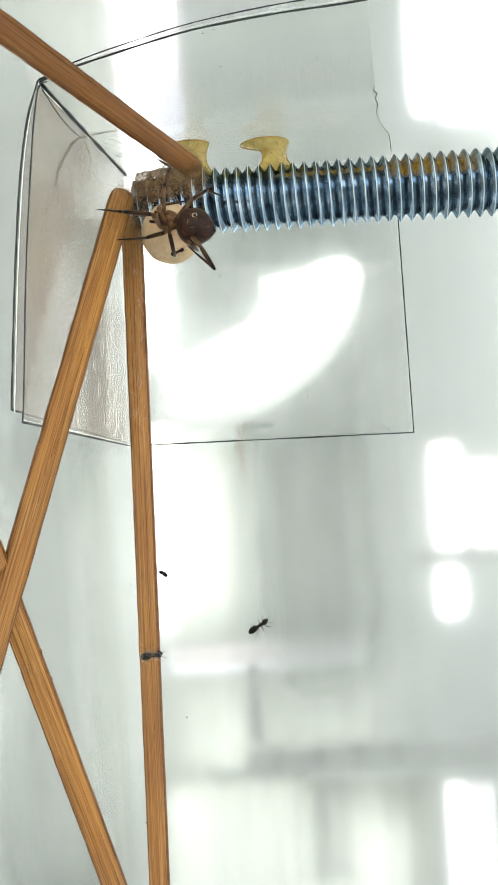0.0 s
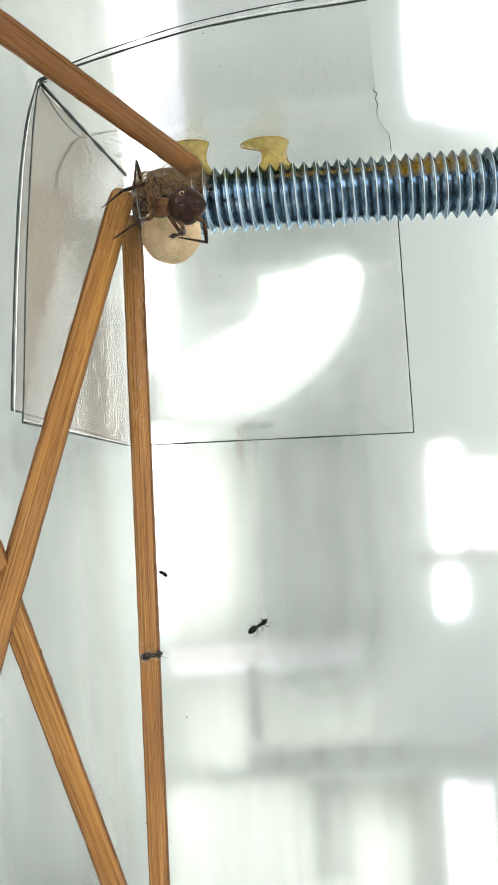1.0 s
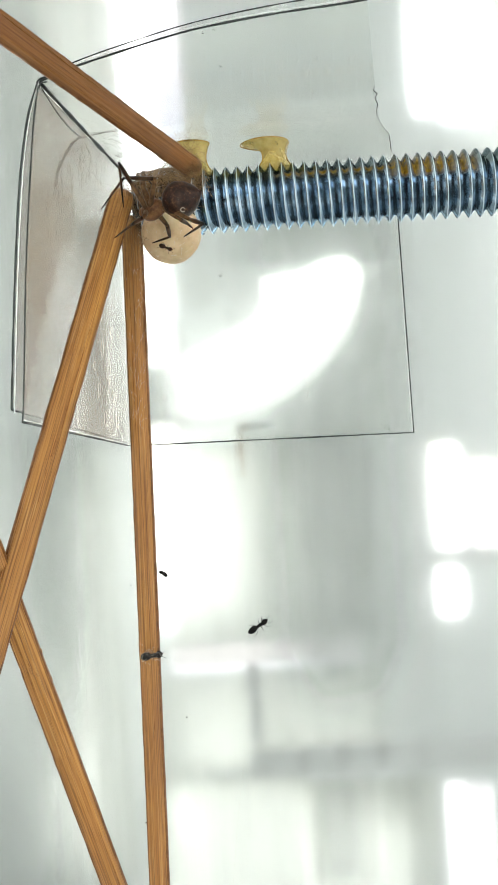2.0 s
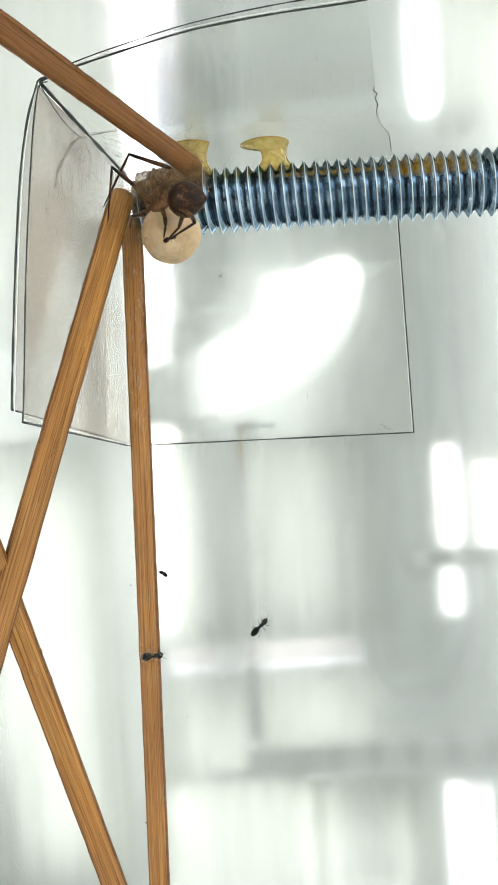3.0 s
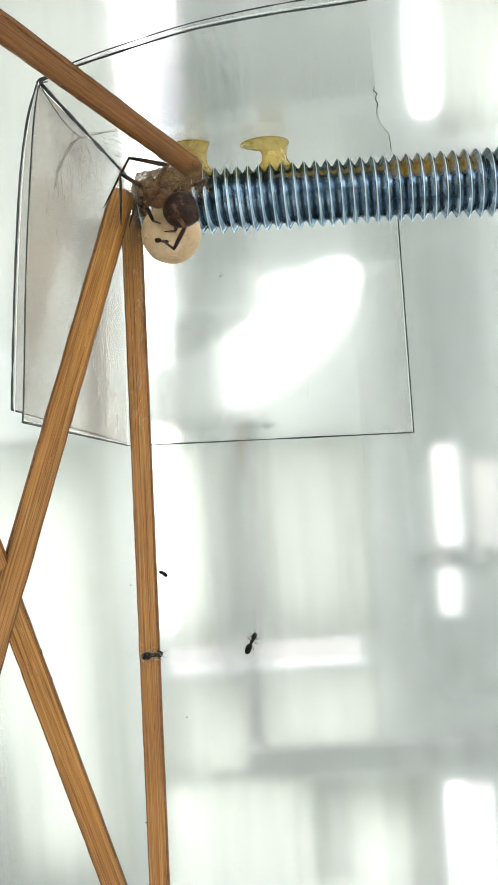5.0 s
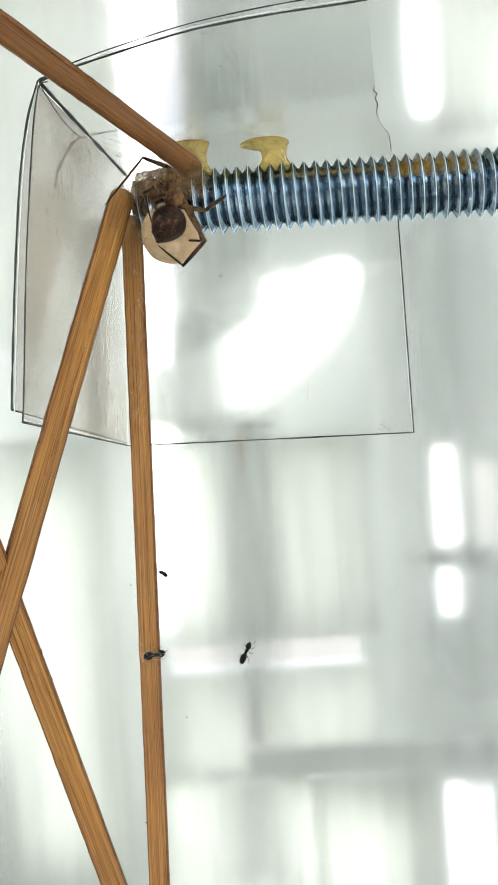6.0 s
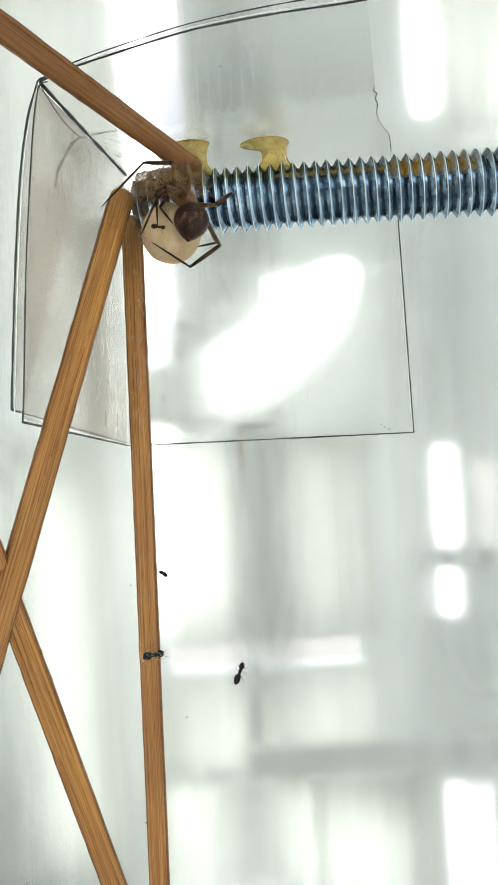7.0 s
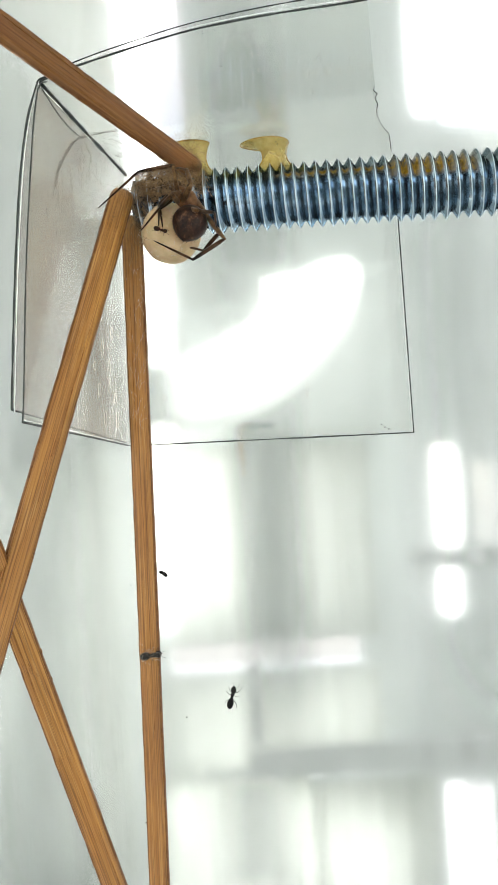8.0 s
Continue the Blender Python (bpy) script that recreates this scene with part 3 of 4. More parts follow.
    pts = [a.lerp(b, k / 12) + Vector((0, 0, -0.0008 * math.sin(k / 12 * math.pi))) for k in range(13)]
    part("crease", tube(bmesh.new(), pts, [0.00006 + 0.00004 * noise.noise(Vector((k * 0.6, 8, 1))) for k in range(13)], 6), EDGE, root, "thin dark crease")
    corner = smooth_line([spot(u, v, y) for u, v, y in ((65, 150, 0.0806), (66, 145, 0.0807), (71, 140, 0.0807), (79, 137, 0.0805), (86, 137, 0.0802))])
    edge_line(corner, 0.00010, root, None, "dark rounded corner edge")
    corner = smooth_line([spot(u, v, y) for u, v, y in ((69, 156, 0.0808), (71, 150, 0.0808), (76, 146, 0.0807), (84, 145, 0.0804))])
    edge_line(corner, 0.00006, root, None, "dark rounded corner edge")

shelter()


# ---- glue blobs between roof and rod ----
def glue_blob(u, v, size):
    """A flat flange under the roof, a neck, and a foot that flares over the thread."""
    at = spot(u, v, 0.0995)
    high = at.z - (ROD.z + ROOT) + 0.0004
    profile = ((0.0, 2.6), (0.04, 2.65), (0.10, 2.2), (0.17, 1.75), (0.3, 1.42), (0.5, 1.3), (0.66, 1.40), (0.8, 1.68), (0.92, 2.2), (1.0, 2.5))
    bm, rings = bmesh.new(), []
    for t, r in profile:
        r *= 0.001 * size
        shift = 0.0009 * min(1, t / 0.2) * size
        rings.append([bm.verts.new((math.cos(a) * r * (1 + 0.06 * math.sin(3 * a + u)) + shift, math.sin(a) * r * 0.75, -t * high)) for a in (math.tau * j / 24 for j in range(24))])
    for a, b in zip(rings, rings[1:]):
        for j in range(24):
            bm.faces.new((a[j], b[j], b[(j + 1) % 24], a[(j + 1) % 24]))
    bm.faces.new(rings[0]), bm.faces.new(rings[-1][::-1])
    bmesh.ops.recalc_face_normals(bm, faces=bm.faces)
    ob = new("glue_blob", mesh_of("glue_blob", bm, GLUE))
    ob.location = at
    flange = [(math.cos(a) * 0.00272 * size * (1 + 0.06 * math.sin(3 * a + u)), math.sin(a) * 0.00204 * size, -0.03 * high) for a in (math.tau * j / 24 for j in range(25))]
    part("rim", tube(bmesh.new(), flange, [0.00008 * (1 + 0.6 * noise.noise(Vector((j * 0.5, u, 0)))) for j in range(25)], 6), AMBER, ob, "dark amber rim")
    for side in (-1, 1):
        foot = [((0.0009 + side * w * 0.001) * size, -0.0004, -t * high) for t, w in ((0.2, 1.64), (0.35, 1.38), (0.5, 1.3), (0.66, 1.40), (0.8, 1.66), (0.9, 2.05))]
        part("bead", tube(bmesh.new(), foot, [0.00002, 0.00005, 0.00007, 0.00008, 0.00009, 0.00006], 6), AMBER, ob, "dark amber bead")
    tagged(ob, "yellowed translucent glue blob between plastic roof and rod", "glue", "glue blobs")


glue_blob(470, 253, 1.08)
glue_blob(336, 256, 0.85)


# ---- bamboo sticks ----
def stick(label, a, b, wide, deep, turn, taper=1.0, seed=0, material=None):
    """A split bamboo stick from a to b: a flat, slightly uneven strip with rounded edges."""
    rnd = random.Random(seed)
    length, n = (b - a).length, 60
    bm, rings = bmesh.new(), []
    section = [(-1, -0.5), (-0.86, -0.84), (-0.45, -1.04), (0, -1.1), (0.45, -1.04), (0.86, -0.84), (1, -0.5), (1, 0.5), (0.86, 0.84), (0.45, 1.04), (0, 1.1), (-0.45, 1.04), (-0.86, 0.84), (-1, 0.5)]
    for i in range(n + 1):
        t = (i / n) ** 1.6
        s = 1 + (taper - 1) * t
        wob = [noise.noise(Vector((t * length * 700, seed * 7.3 + k, 0))) * 0.035 for k in range(4)]
        end = min(1, 0.72 + 0.28 * math.sqrt(t * length / 0.0014), 0.8 + 0.2 * (1 - t) * length / 0.001)
        rings.append([bm.verts.new((t * length, y * wide / 2 * s * end * (1 + wob[0]) + wob[1] * wide * 0.5, z * deep / 2 * s * end * (1 + wob[2]))) for y, z in section])
    m = len(section)
    for p, q in zip(rings, rings[1:]):
        for k in range(m):
            bm.faces.new((p[k], p[(k + 1) % m], q[(k + 1) % m], q[k])).material_index = int(k in (0, 5, 6, 7, 12, 13))
    bm.faces.new(rings[0][::-1]), bm.faces.new(rings[-1])
    bmesh.ops.recalc_face_normals(bm, faces=bm.faces)
    root = thing("bamboo_stick", label, "stick", facing_strip(a, b, turn), "bamboo sticks")
    part("shaft", bm, material or BAMBOO, root).data.materials.append(EDGE_SHADE)
    for k, x in enumerate((0.0, length)):
        end = ball(bmesh.new(), (x, 0, 0), (0.00018, wide * 0.2 * (1 if k == 0 else taper), deep * 0.2 * (1 if k == 0 else taper)), None, 14, 8)
        part("cut_end", end, material or BAMBOO, root)
    for k in range(5):
        # raised fibres and splinters along the faces
        x0 = rnd.uniform(0, length * 0.7)
        x1 = min(length, x0 + rnd.uniform(0.012, 0.04))
        y = rnd.uniform(-0.42, 0.42) * wide
        pts = []
        for q in range(13):
            x = x0 + (x1 - x0) * q / 12
            s = 1 + (taper - 1) * x / length
            pts.append((x, y * s + 0.00003 * math.sin(q * 1.7), (-1 if k % 2 else 1) * (deep * 0.5 * s + 0.00001)))
        part("splinter", tube(bmesh.new(), pts, [0.00001 + 0.00006 * math.sin(math.pi * q / 12) for q in range(13)], 5), FIBRE, root)
    return root


stick("orange-brown bamboo stick wrapped in web at its tip", spot(346, 301, 0.0955), spot(-70, -4, 0.0625), 0.0024, 0.0017, 5, 0.95, 1, BAMBOO_RED)
stick("split bamboo stick leaning on the rod end", spot(217, 345, 0.0968), spot(-80, 1380, 0.054), 0.0029, 0.0021, -4, 0.68, 2)
stick("long straight bamboo stick with an ant on it", spot(233, 385, 0.1035), spot(286, 1640, 0.1035), 0.0026, 0.0022, 6, 0.97, 3, BAMBOO_BROWN)
CROSSING = stick("bamboo stick with a pale node, crossing behind another stick", spot(-66, 846, 0.0612), spot(248, 1690, 0.078), 0.0020, 0.0017, 4, 1.1, 4)



def stick_node(x, wide, deep):
    """A pale scar with a raised rim, where a leaf sheath sat."""
    bm = ball(bmesh.new(), (x, -0.0001, deep * 0.5), (0.0011, 0.00035, 0.00013), Euler((0, 0, 0.35)), 16, 8)
    part("node", bm, BAMBOO, CROSSING, "pale oval node scar")
    for off in (-0.0012, 0.0016):
        part("node", ball(bmesh.new(), (x + off, wide * 0.5, 0.0002), (0.00022, 0.00012, 0.0003), None, 10, 6), FIBRE, CROSSING, "dark node stub")


stick_node(0.0172, 0.0020, 0.0017)


# ---- egg sac ----
def egg_sac():
    bm = bmesh.new()
    bmesh.ops.create_icosphere(bm, subdivisions=4, radius=0.00343)
    for v in bm.verts:
        v.co *= 1 + 0.03 * noise.noise(v.co * 700) + 0.012 * noise.noise(v.co * 2600)
    ob = new("egg_sac", mesh_of("egg_sac", bm, EGG))
    ob.location = spot(303, 414, 0.0935)
    rnd, fuzz = random.Random(6), bmesh.new()
    for _ in range(260):
        d = Vector((rnd.gauss(0, 1), rnd.gauss(0, 1), rnd.gauss(0, 1))).normalized()
        p = d * 0.0034
        q = p + d * rnd.uniform(0.0001, 0.0005) + Vector((rnd.gauss(0, 1), rnd.gauss(0, 1), rnd.gauss(0, 1))) * 0.0003
        tube(fuzz, [p, p.lerp(q, 0.5) + d * 0.0001, q], 0.000012, 3)
    part("fuzz", fuzz, PALE_SILK, ob, "loose pale silk fuzz")
    tagged(ob, "cream papery round spider egg sac under the rod", "egg sac")


egg_sac()


# ---- insects ----
def ant(label, place, size, material, curl=0.0, seed=0, fat=1.0, legs=True):
    """An ant that faces along x; size: its length in metres. fat: how stout it is; without legs it is a curled dry husk."""
    rnd = random.Random(seed)
    root = thing("ant", label, "ant", place, "ants")
    s = size

    def lump(name, *balls):
        bm = bmesh.new()
        for at, radii, tilt in balls:
            ball(bm, Vector(at) * s, Vector(radii) * s, Euler((0, 0, tilt)), 18, 12)
        for v in bm.verts:
            v.co *= 1 + 0.04 * noise.noise(v.co * 5 / s + Vector((seed, 0, 0)))
        return part(name, bm, material, root)

    if not legs:
        lump("husk", ((0.12, 0.05, 0.03), (0.22, 0.12 * fat, 0.1 * fat), 0.5), ((-0.2, 0, 0.03), (0.28, 0.13 * fat, 0.12 * fat), -0.1), ((-0.45, -0.03, 0.02), (0.08, 0.05, 0.05), 0))
        part("leg", tube(bmesh.new(), [(-0.3 * s, 0, 0), (-0.5 * s, -0.2 * s, 0), (-0.62 * s, -0.2 * s, 0)], 0.012 * s, 5), material, root)
        return root
    lump("head", ((0.36, 0.02, 0.02), (0.15, 0.105 * fat, 0.09 * fat), 0.2), ((0.48, 0.035, 0.0), (0.05, 0.05, 0.04), 0.2))
    lump("thorax", ((0.17, 0, 0.03), (0.14, 0.07 * fat, 0.075 * fat), -0.1), ((0.04, -0.005, 0.03), (0.09, 0.055 * fat, 0.06 * fat), 0.1))
    lump("gaster", ((-0.22, -0.02, 0.04), (0.24, 0.125 * fat, 0.12 * fat), 0.12), ((-0.02, 0, 0.02), (0.06, 0.045, 0.05), 0))
    for side in (-1, 1) if legs else ():
        for k, x in enumerate((0.24, 0.15, 0.06)):
            swing = (0.18, -0.05, -0.3)[k] + rnd.uniform(-0.08, 0.08)
            far = rnd.uniform(0.14, 0.3)
            pts = [(x * s, 0, 0.03 * s), ((x + swing * 0.5) * s, side * 0.6 * far * s, 0.10 * s), ((x + swing) * s, side * far * s, -0.04 * s), ((x + swing * 1.6) * s, side * (far + 0.05) * s, -0.09 * s)]
            part("leg", tube(bmesh.new(), pts, [0.012 * s, 0.013 * s, 0.008 * s, 0.004 * s], 5), material, root)
        pts = [(0.46 * s, side * 0.03 * s, 0.05 * s), (0.58 * s, side * 0.12 * s, 0.07 * s), (0.70 * s, side * (0.10 + curl) * s, 0.03 * s)]
        part("antenna", tube(bmesh.new(), pts, 0.007 * s, 5), material, root)
    return root


def facing(u, v, y, degrees, roll=0.0):
    """A pose on the grid that faces the given way in the view (0: right, 90: up), its back to the camera."""
    c, s = math.cos(radians(degrees)), math.sin(radians(degrees))
    x = RIGHT * c + UP * s
    z = Vector((0, -1, 0))
    m = Matrix((x, z.cross(x), z)).transposed().to_4x4()
    return Matrix.Translation(spot(u, v, y)) @ m @ Matrix.Rotation(radians(roll), 4, "X")


STUCK = ant("dead dark brown ant stuck on the bamboo stick", facing(268, 1161, 0.1014, 3), 0.0028, ANT, 0.06, 3, 1.5)
WALKER = ant("black ant dangling on a silk thread", facing(456, 1110, 0.1, 30), 0.0029, ANT, 0.05, 5, 1.1)
PREY = ant("tiny dark prey ant held against the egg sac", facing(315, 440, 0.0885, 20), 0.0016, ANT_BROWN, 0.03, 8, 1.3)
ant("tiny curled black insect husk stuck beside the stick", facing(289, 1015, 0.1025, 140), 0.0015, ANT, 0.0, 9, 1.5, False)


# ---- spider ----
def segment(name, parent, length, r0, r1, material):
    """A leg segment along x, thicker in its first half, with a fine joint at each end."""
    n = 8
    pts = [(length * k / n, 0, 0) for k in range(n + 1)]
    radii = [(r0 + (r1 - r0) * k / n) * (1 + 0.22 * math.sin(math.pi * k / n)) for k in range(n + 1)]
    radii[0], radii[-1] = radii[0] * 0.8, radii[-1] * 0.8
    bm = tube(bmesh.new(), pts, radii, 8)
    ball(bm, (length, 0, 0), (radii[-1] * 1.12,) * 3, None, 8, 6)
    return part(name, bm, material, parent)


def spider():
    root = thing("spider", "brown spider with a dark mottled round abdomen wrapping prey", "spider", Matrix.Identity(4))
    bm = ball(bmesh.new(), (0, 0, 0), (0.00155, 0.00118, 0.0009), None, 20, 14)
    ball(bm, (0.00115, 0, 0.0001), (0.00055, 0.00062, 0.00055), None, 14, 10)
    head = part("cephalothorax", bm, HEAD, root, "reddish-brown carapace")
    for side in (-1, 1):
        for k in range(2):
            part("eye", ball(bmesh.new(), (0.00152, side * (0.00014 + 0.0002 * k), 0.00042 - 0.0001 * k), (0.0001,) * 3, None, 8, 6), ANT, head)
        pts = [(0.0014, side * 0.0004, -0.0002), (0.0021, side * 0.0006, 0.0), (0.0025, side * 0.0004, -0.0006)]
        part("pedipalp", tube(bmesh.new(), pts, [0.00016, 0.00018, 0.00012], 7), LEG, root)
    bm = bmesh.new()
    bmesh.ops.create_icosphere(bm, subdivisions=4, radius=1)
    for v in bm.verts:
        taper = 1 - 0.16 * max(0, v.co.x) - 0.13 * max(0, v.co.x) ** 4
        v.co = Vector((v.co.x * (0.00205 + 0.0003 * max(0, v.co.x) ** 3), v.co.y * 0.00197 * taper, v.co.z * 0.00194 * taper))
        v.co *= 1 + 0.012 * noise.noise(v.co * 2500)
        v.co.x += 0.0021
    belly = part("abdomen", bm, ABDOMEN, root, "dark mottled round abdomen")
    rnd, hair = random.Random(2), bmesh.new()
    for _ in range(420):
        d = Vector((rnd.gauss(0, 1), rnd.gauss(0, 1), rnd.gauss(0, 1))).normalized()
        p = Vector((0.0021 + d.x * 0.0020, d.y * 0.0019 * (1 - 0.2 * max(0, d.x)), d.z * 0.00188 * (1 - 0.2 * max(0, d.x))))
        tube(hair, [p, p + (d + Vector((0.7, 0, 0))).normalized() * rnd.uniform(0.00018, 0.0004)], [0.000014, 0.000004], 3)
    part("bristles", hair, LEG, belly, "short brown bristles")
    part("spinneret", tube(bmesh.new(), [(0.0040, 0, 0.0), (0.00455, 0, 0.0)], [0.0004, 0.0002], 8), ANT_BROWN, belly)
    # pale ring and streaks on its back
    def lie(x, y):
        return (x, y, 0.00195 * math.sqrt(max(0.05, 1 - ((x - 0.0021) / 0.0021) ** 2 - (y / 0.0020) ** 2)))

    ring = [lie(0.0026 + 0.00022 * math.cos(a), 0.0004 + 0.00026 * math.sin(a)) for a in (math.tau * k / 10 for k in range(9))]
    part("marking", tube(bmesh.new(), ring, 0.00004, 5), MARK, belly, "pale ring marking")
    for x, y, dx, dy in ((0.0021, -0.0002, 0.0001, -0.0005), (0.0030, -0.0008, -0.0005, -0.0002)):
        part("marking", tube(bmesh.new(), [lie(x + dx * f, y + dy * f) for f in (0, 0.5, 1)], [0.00001, 0.00003, 0.00001], 5), DULL_MARK, belly, "dull streak marking")
    return root, belly


SPIDER, BELLY = spider()
# each leg: its place round the carapace (degrees from straight ahead), lengths in mm, and its joints and tip on the grid
KNOTS = (0.0, 0.5, 1.0, 1.5, 3.0, 3.5, 4.0, 4.5, 6.0, 6.5, 7.0, 7.5, 8.0)
# carapace (grid place, distance), waist and middle of the abdomen (grid places)
TRUNK = [
    (297, 391, 0.0875, 316, 396, 346, 402), (303, 373, 0.0872, 322, 378, 350, 386), (284, 368, 0.0872, 303, 368, 331, 365),
    (267, 377, 0.0870, 286, 368, 316, 354), (280, 357, 0.0885, 300, 354, 330, 353), (286, 366, 0.0885, 306, 363, 337, 360),
    (274, 356, 0.0885, 294, 359, 324, 364), (268, 352, 0.0885, 288, 354, 318, 357), (306, 348, 0.0905, 315, 367, 298, 396),
    (322, 345, 0.0905, 333, 364, 319, 393), (325, 349, 0.0905, 344, 362, 339, 392), (321, 346, 0.0905, 338, 362, 335, 392),
    (330, 353, 0.0905, 345, 371, 336, 396),
]
LEGS = {}
LEGS["front_upper"] = (40, (5.0, 4.8, 6.6), [
    (270.0, 380.0, 216.7, 375.0, 171.7, 370.7), (270.0, 330.0, 250.0, 328.3, 176.7, 368.3), (260.0, 325.0, 216.7, 338.3, 180.0, 368.3),
    (263.3, 325.0, 220.0, 330.0, 181.7, 366.7), (303.3, 298.3, 228.3, 273.3, 183.3, 366.0), (306.7, 298.3, 237.3, 271.7, 183.3, 366.7),
    (293.3, 305.0, 230.0, 287.3, 183.3, 365.0), (293.3, 293.3, 220.7, 280.0, 185.0, 365.0), (300.0, 296.7, 252.7, 279.3, 182.3, 367.7),
    (306.7, 285.0, 250.7, 280.0, 181.7, 367.7), (306.7, 288.3, 254.0, 288.3, 179.3, 366.7), (306.7, 290.0, 257.3, 286.0, 178.3, 367.3),
    (306.7, 293.3, 245.0, 304.0, 174.3, 368.3),
], (False, True, True))
LEGS["front_lower"] = (-25, (3.6, 3.4, 4.6), [
    (293.3, 411.7, 256.7, 421.7, 208.3, 425), (273.3, 385, 253.3, 391.7, 203.3, 423.3), (266.7, 386.7, 250, 390, 200, 423.3),
    (253.3, 386.7, 233.3, 403.3, 195, 426.7), (260, 376.7, 233.3, 383.3, 230, 403.3), (260, 380, 250, 390, 230, 403.3),
    (253.3, 363.3, 246.7, 363.3, 230, 390), (250, 366.7, 235, 366.7, 215, 403.3), (275, 330, 254, 342, 268, 392),
    (290, 327, 268, 342, 279, 398), (296, 330, 276, 340, 279, 400), (290, 335, 266, 350, 278, 402),
    (300, 345, 281, 362, 281, 400),
], (False, True, False))
LEGS["arched"] = (75, (4.2, 3.6, 5.6), [
    (290, 310, 301.7, 295, 278.3, 281.7), (283.3, 340, 280, 287.3, 265, 316.7), (250, 320, 241.7, 285, 236.7, 340),
    (231.7, 325, 216.7, 289.3, 228.3, 353.3), (236.7, 328.3, 198.3, 296, 190.7, 395), (250, 318.3, 229.3, 293.3, 191.7, 393.3),
    (236.7, 326.7, 206.7, 291.7, 191.7, 393.3), (238.3, 326.7, 196.7, 293.3, 190.7, 395), (290, 345, 266, 352, 282, 374),
    (295, 340, 279, 352, 290, 378), (298, 338, 277, 352, 251, 414), (300, 342, 280, 360, 250, 420),
    (305, 345, 284, 366, 250, 408),
], (False, True, False))
LEGS["rear_upper"] = (125, (4.4, 3.6, 3.6), [
    (340, 353.3, 366.7, 336.7, 392.7, 347.3), (336.7, 340, 371.7, 327.3, 384, 369.3), (326.7, 336.7, 350, 340, 353.3, 356.7),
    (323.3, 333.3, 336.7, 336.7, 340, 356.7), (346.7, 316.7, 356.7, 336.7, 350, 363.3), (353.3, 320, 380, 333.3, 368.3, 370),
    (350, 316.7, 361.7, 343.3, 365, 360.7), (340, 303.3, 350, 310, 350, 330), (363.3, 373.3, 399.3, 346.7, 356.7, 376.7),
    (366.7, 383.3, 420, 354, 366.7, 386), (380, 363.3, 411.7, 340.7, 383.3, 368.3), (360, 358.3, 398.3, 339.3, 363.3, 358.3),
    (350, 373.3, 380, 376.7, 383.3, 403.3),
], (False, True, False))
LEGS["rear_lower"] = (-125, (6.2, 4.3, 4.9), [
    (355, 436.7, 380, 476.7, 333.3, 436.7), (340, 416.7, 350, 460, 320, 430), (361.7, 393.3, 366, 429.3, 316.7, 420.7),
    (336.7, 391.7, 365, 396.7, 336.7, 416.7), (340, 383.3, 345, 395, 296.7, 426), (340, 396.7, 340.7, 431.7, 314, 458.3),
    (316.7, 390, 313.3, 425, 331.7, 398.3), (313.3, 393.3, 303.3, 427.3, 288.3, 421.7), (363.3, 426.7, 324.3, 470.7, 280, 435),
    (375, 449, 323.3, 475, 270, 430), (395, 445, 336.7, 472.7, 270, 430), (397.3, 430.7, 341.7, 466.7, 270, 428.3),
    (397.3, 423.3, 341.7, 460, 272.7, 426.7),
], (False, False, True))
LEGS["rear_middle"] = (-100, (4.9, 2.9, 3.2), [
    (336.7, 430, 350, 443.3, 331.7, 435), (331.7, 416.7, 330, 420, 316.7, 430), (323.3, 400, 326.7, 413.3, 300, 420),
    (316.7, 390, 336.7, 393.3, 356.7, 396.7), (323.3, 383.3, 316.7, 403.3, 296.7, 425), (323.3, 380, 313.3, 390, 291.7, 408.3),
    (306.7, 386.7, 310, 406.7, 316.7, 413.3), (303.3, 383.3, 293.3, 403.3, 290, 405), (353.3, 403.3, 356.7, 426.7, 306.7, 425),
    (395, 386.7, 399.3, 410.7, 363.3, 426.7), (380, 420, 383.3, 430, 351.7, 436.7), (380, 423.3, 366.7, 433.3, 313.3, 436.7),
    (387.3, 413.3, 360.7, 444, 315, 433.3),
], (False, True, False))
LEGS["middle_lower"] = (-65, (3.2, 3.0, 3.4), [
    (300, 413.3, 309.3, 452.7, 306.7, 430), (305, 420, 296.7, 440, 320, 446.7), (313.3, 403.3, 323.3, 414, 298.3, 420),
    (296.7, 403.3, 303.3, 426.7, 265, 433.3), (291.7, 383.3, 293.3, 400, 290, 420.7), (285, 386.7, 278.3, 416.7, 263.3, 455),
    (265, 383.3, 266.7, 421.7, 283.3, 403.3), (246.7, 370, 270, 398.3, 286.7, 403.3), (292, 352, 270, 362, 280, 376),
    (302, 350, 283, 362, 293, 380), (300, 346, 283, 367, 306, 396), (296, 350, 273, 372, 298, 400),
    (306, 352, 283, 370, 288, 402),
], (False, True, False))
LEGS["middle_upper"] = (100, (3.4, 3.0, 3.6), [
    (281.7, 371.7, 283.3, 364, 346.7, 353.3), (296.7, 363.3, 336.7, 338.3, 323.3, 343.3), (260, 325, 270.7, 306, 278.3, 326.7),
    (238.3, 320, 246.7, 307.3, 265, 326.7), (271.7, 320, 271.7, 301, 280, 330), (283.3, 326.7, 293.3, 313.3, 310, 306.7),
    (293.3, 313.3, 310, 305, 336.7, 316.7), (271.7, 310, 291.7, 292.3, 283.3, 310), (316, 318, 308, 300, 286, 326),
    (332, 312, 324, 283, 300, 291), (337, 318, 330, 288, 312, 300), (336, 312, 334, 293, 312, 298),
    (338, 325, 330, 300, 308, 297),
], (False, True, False))
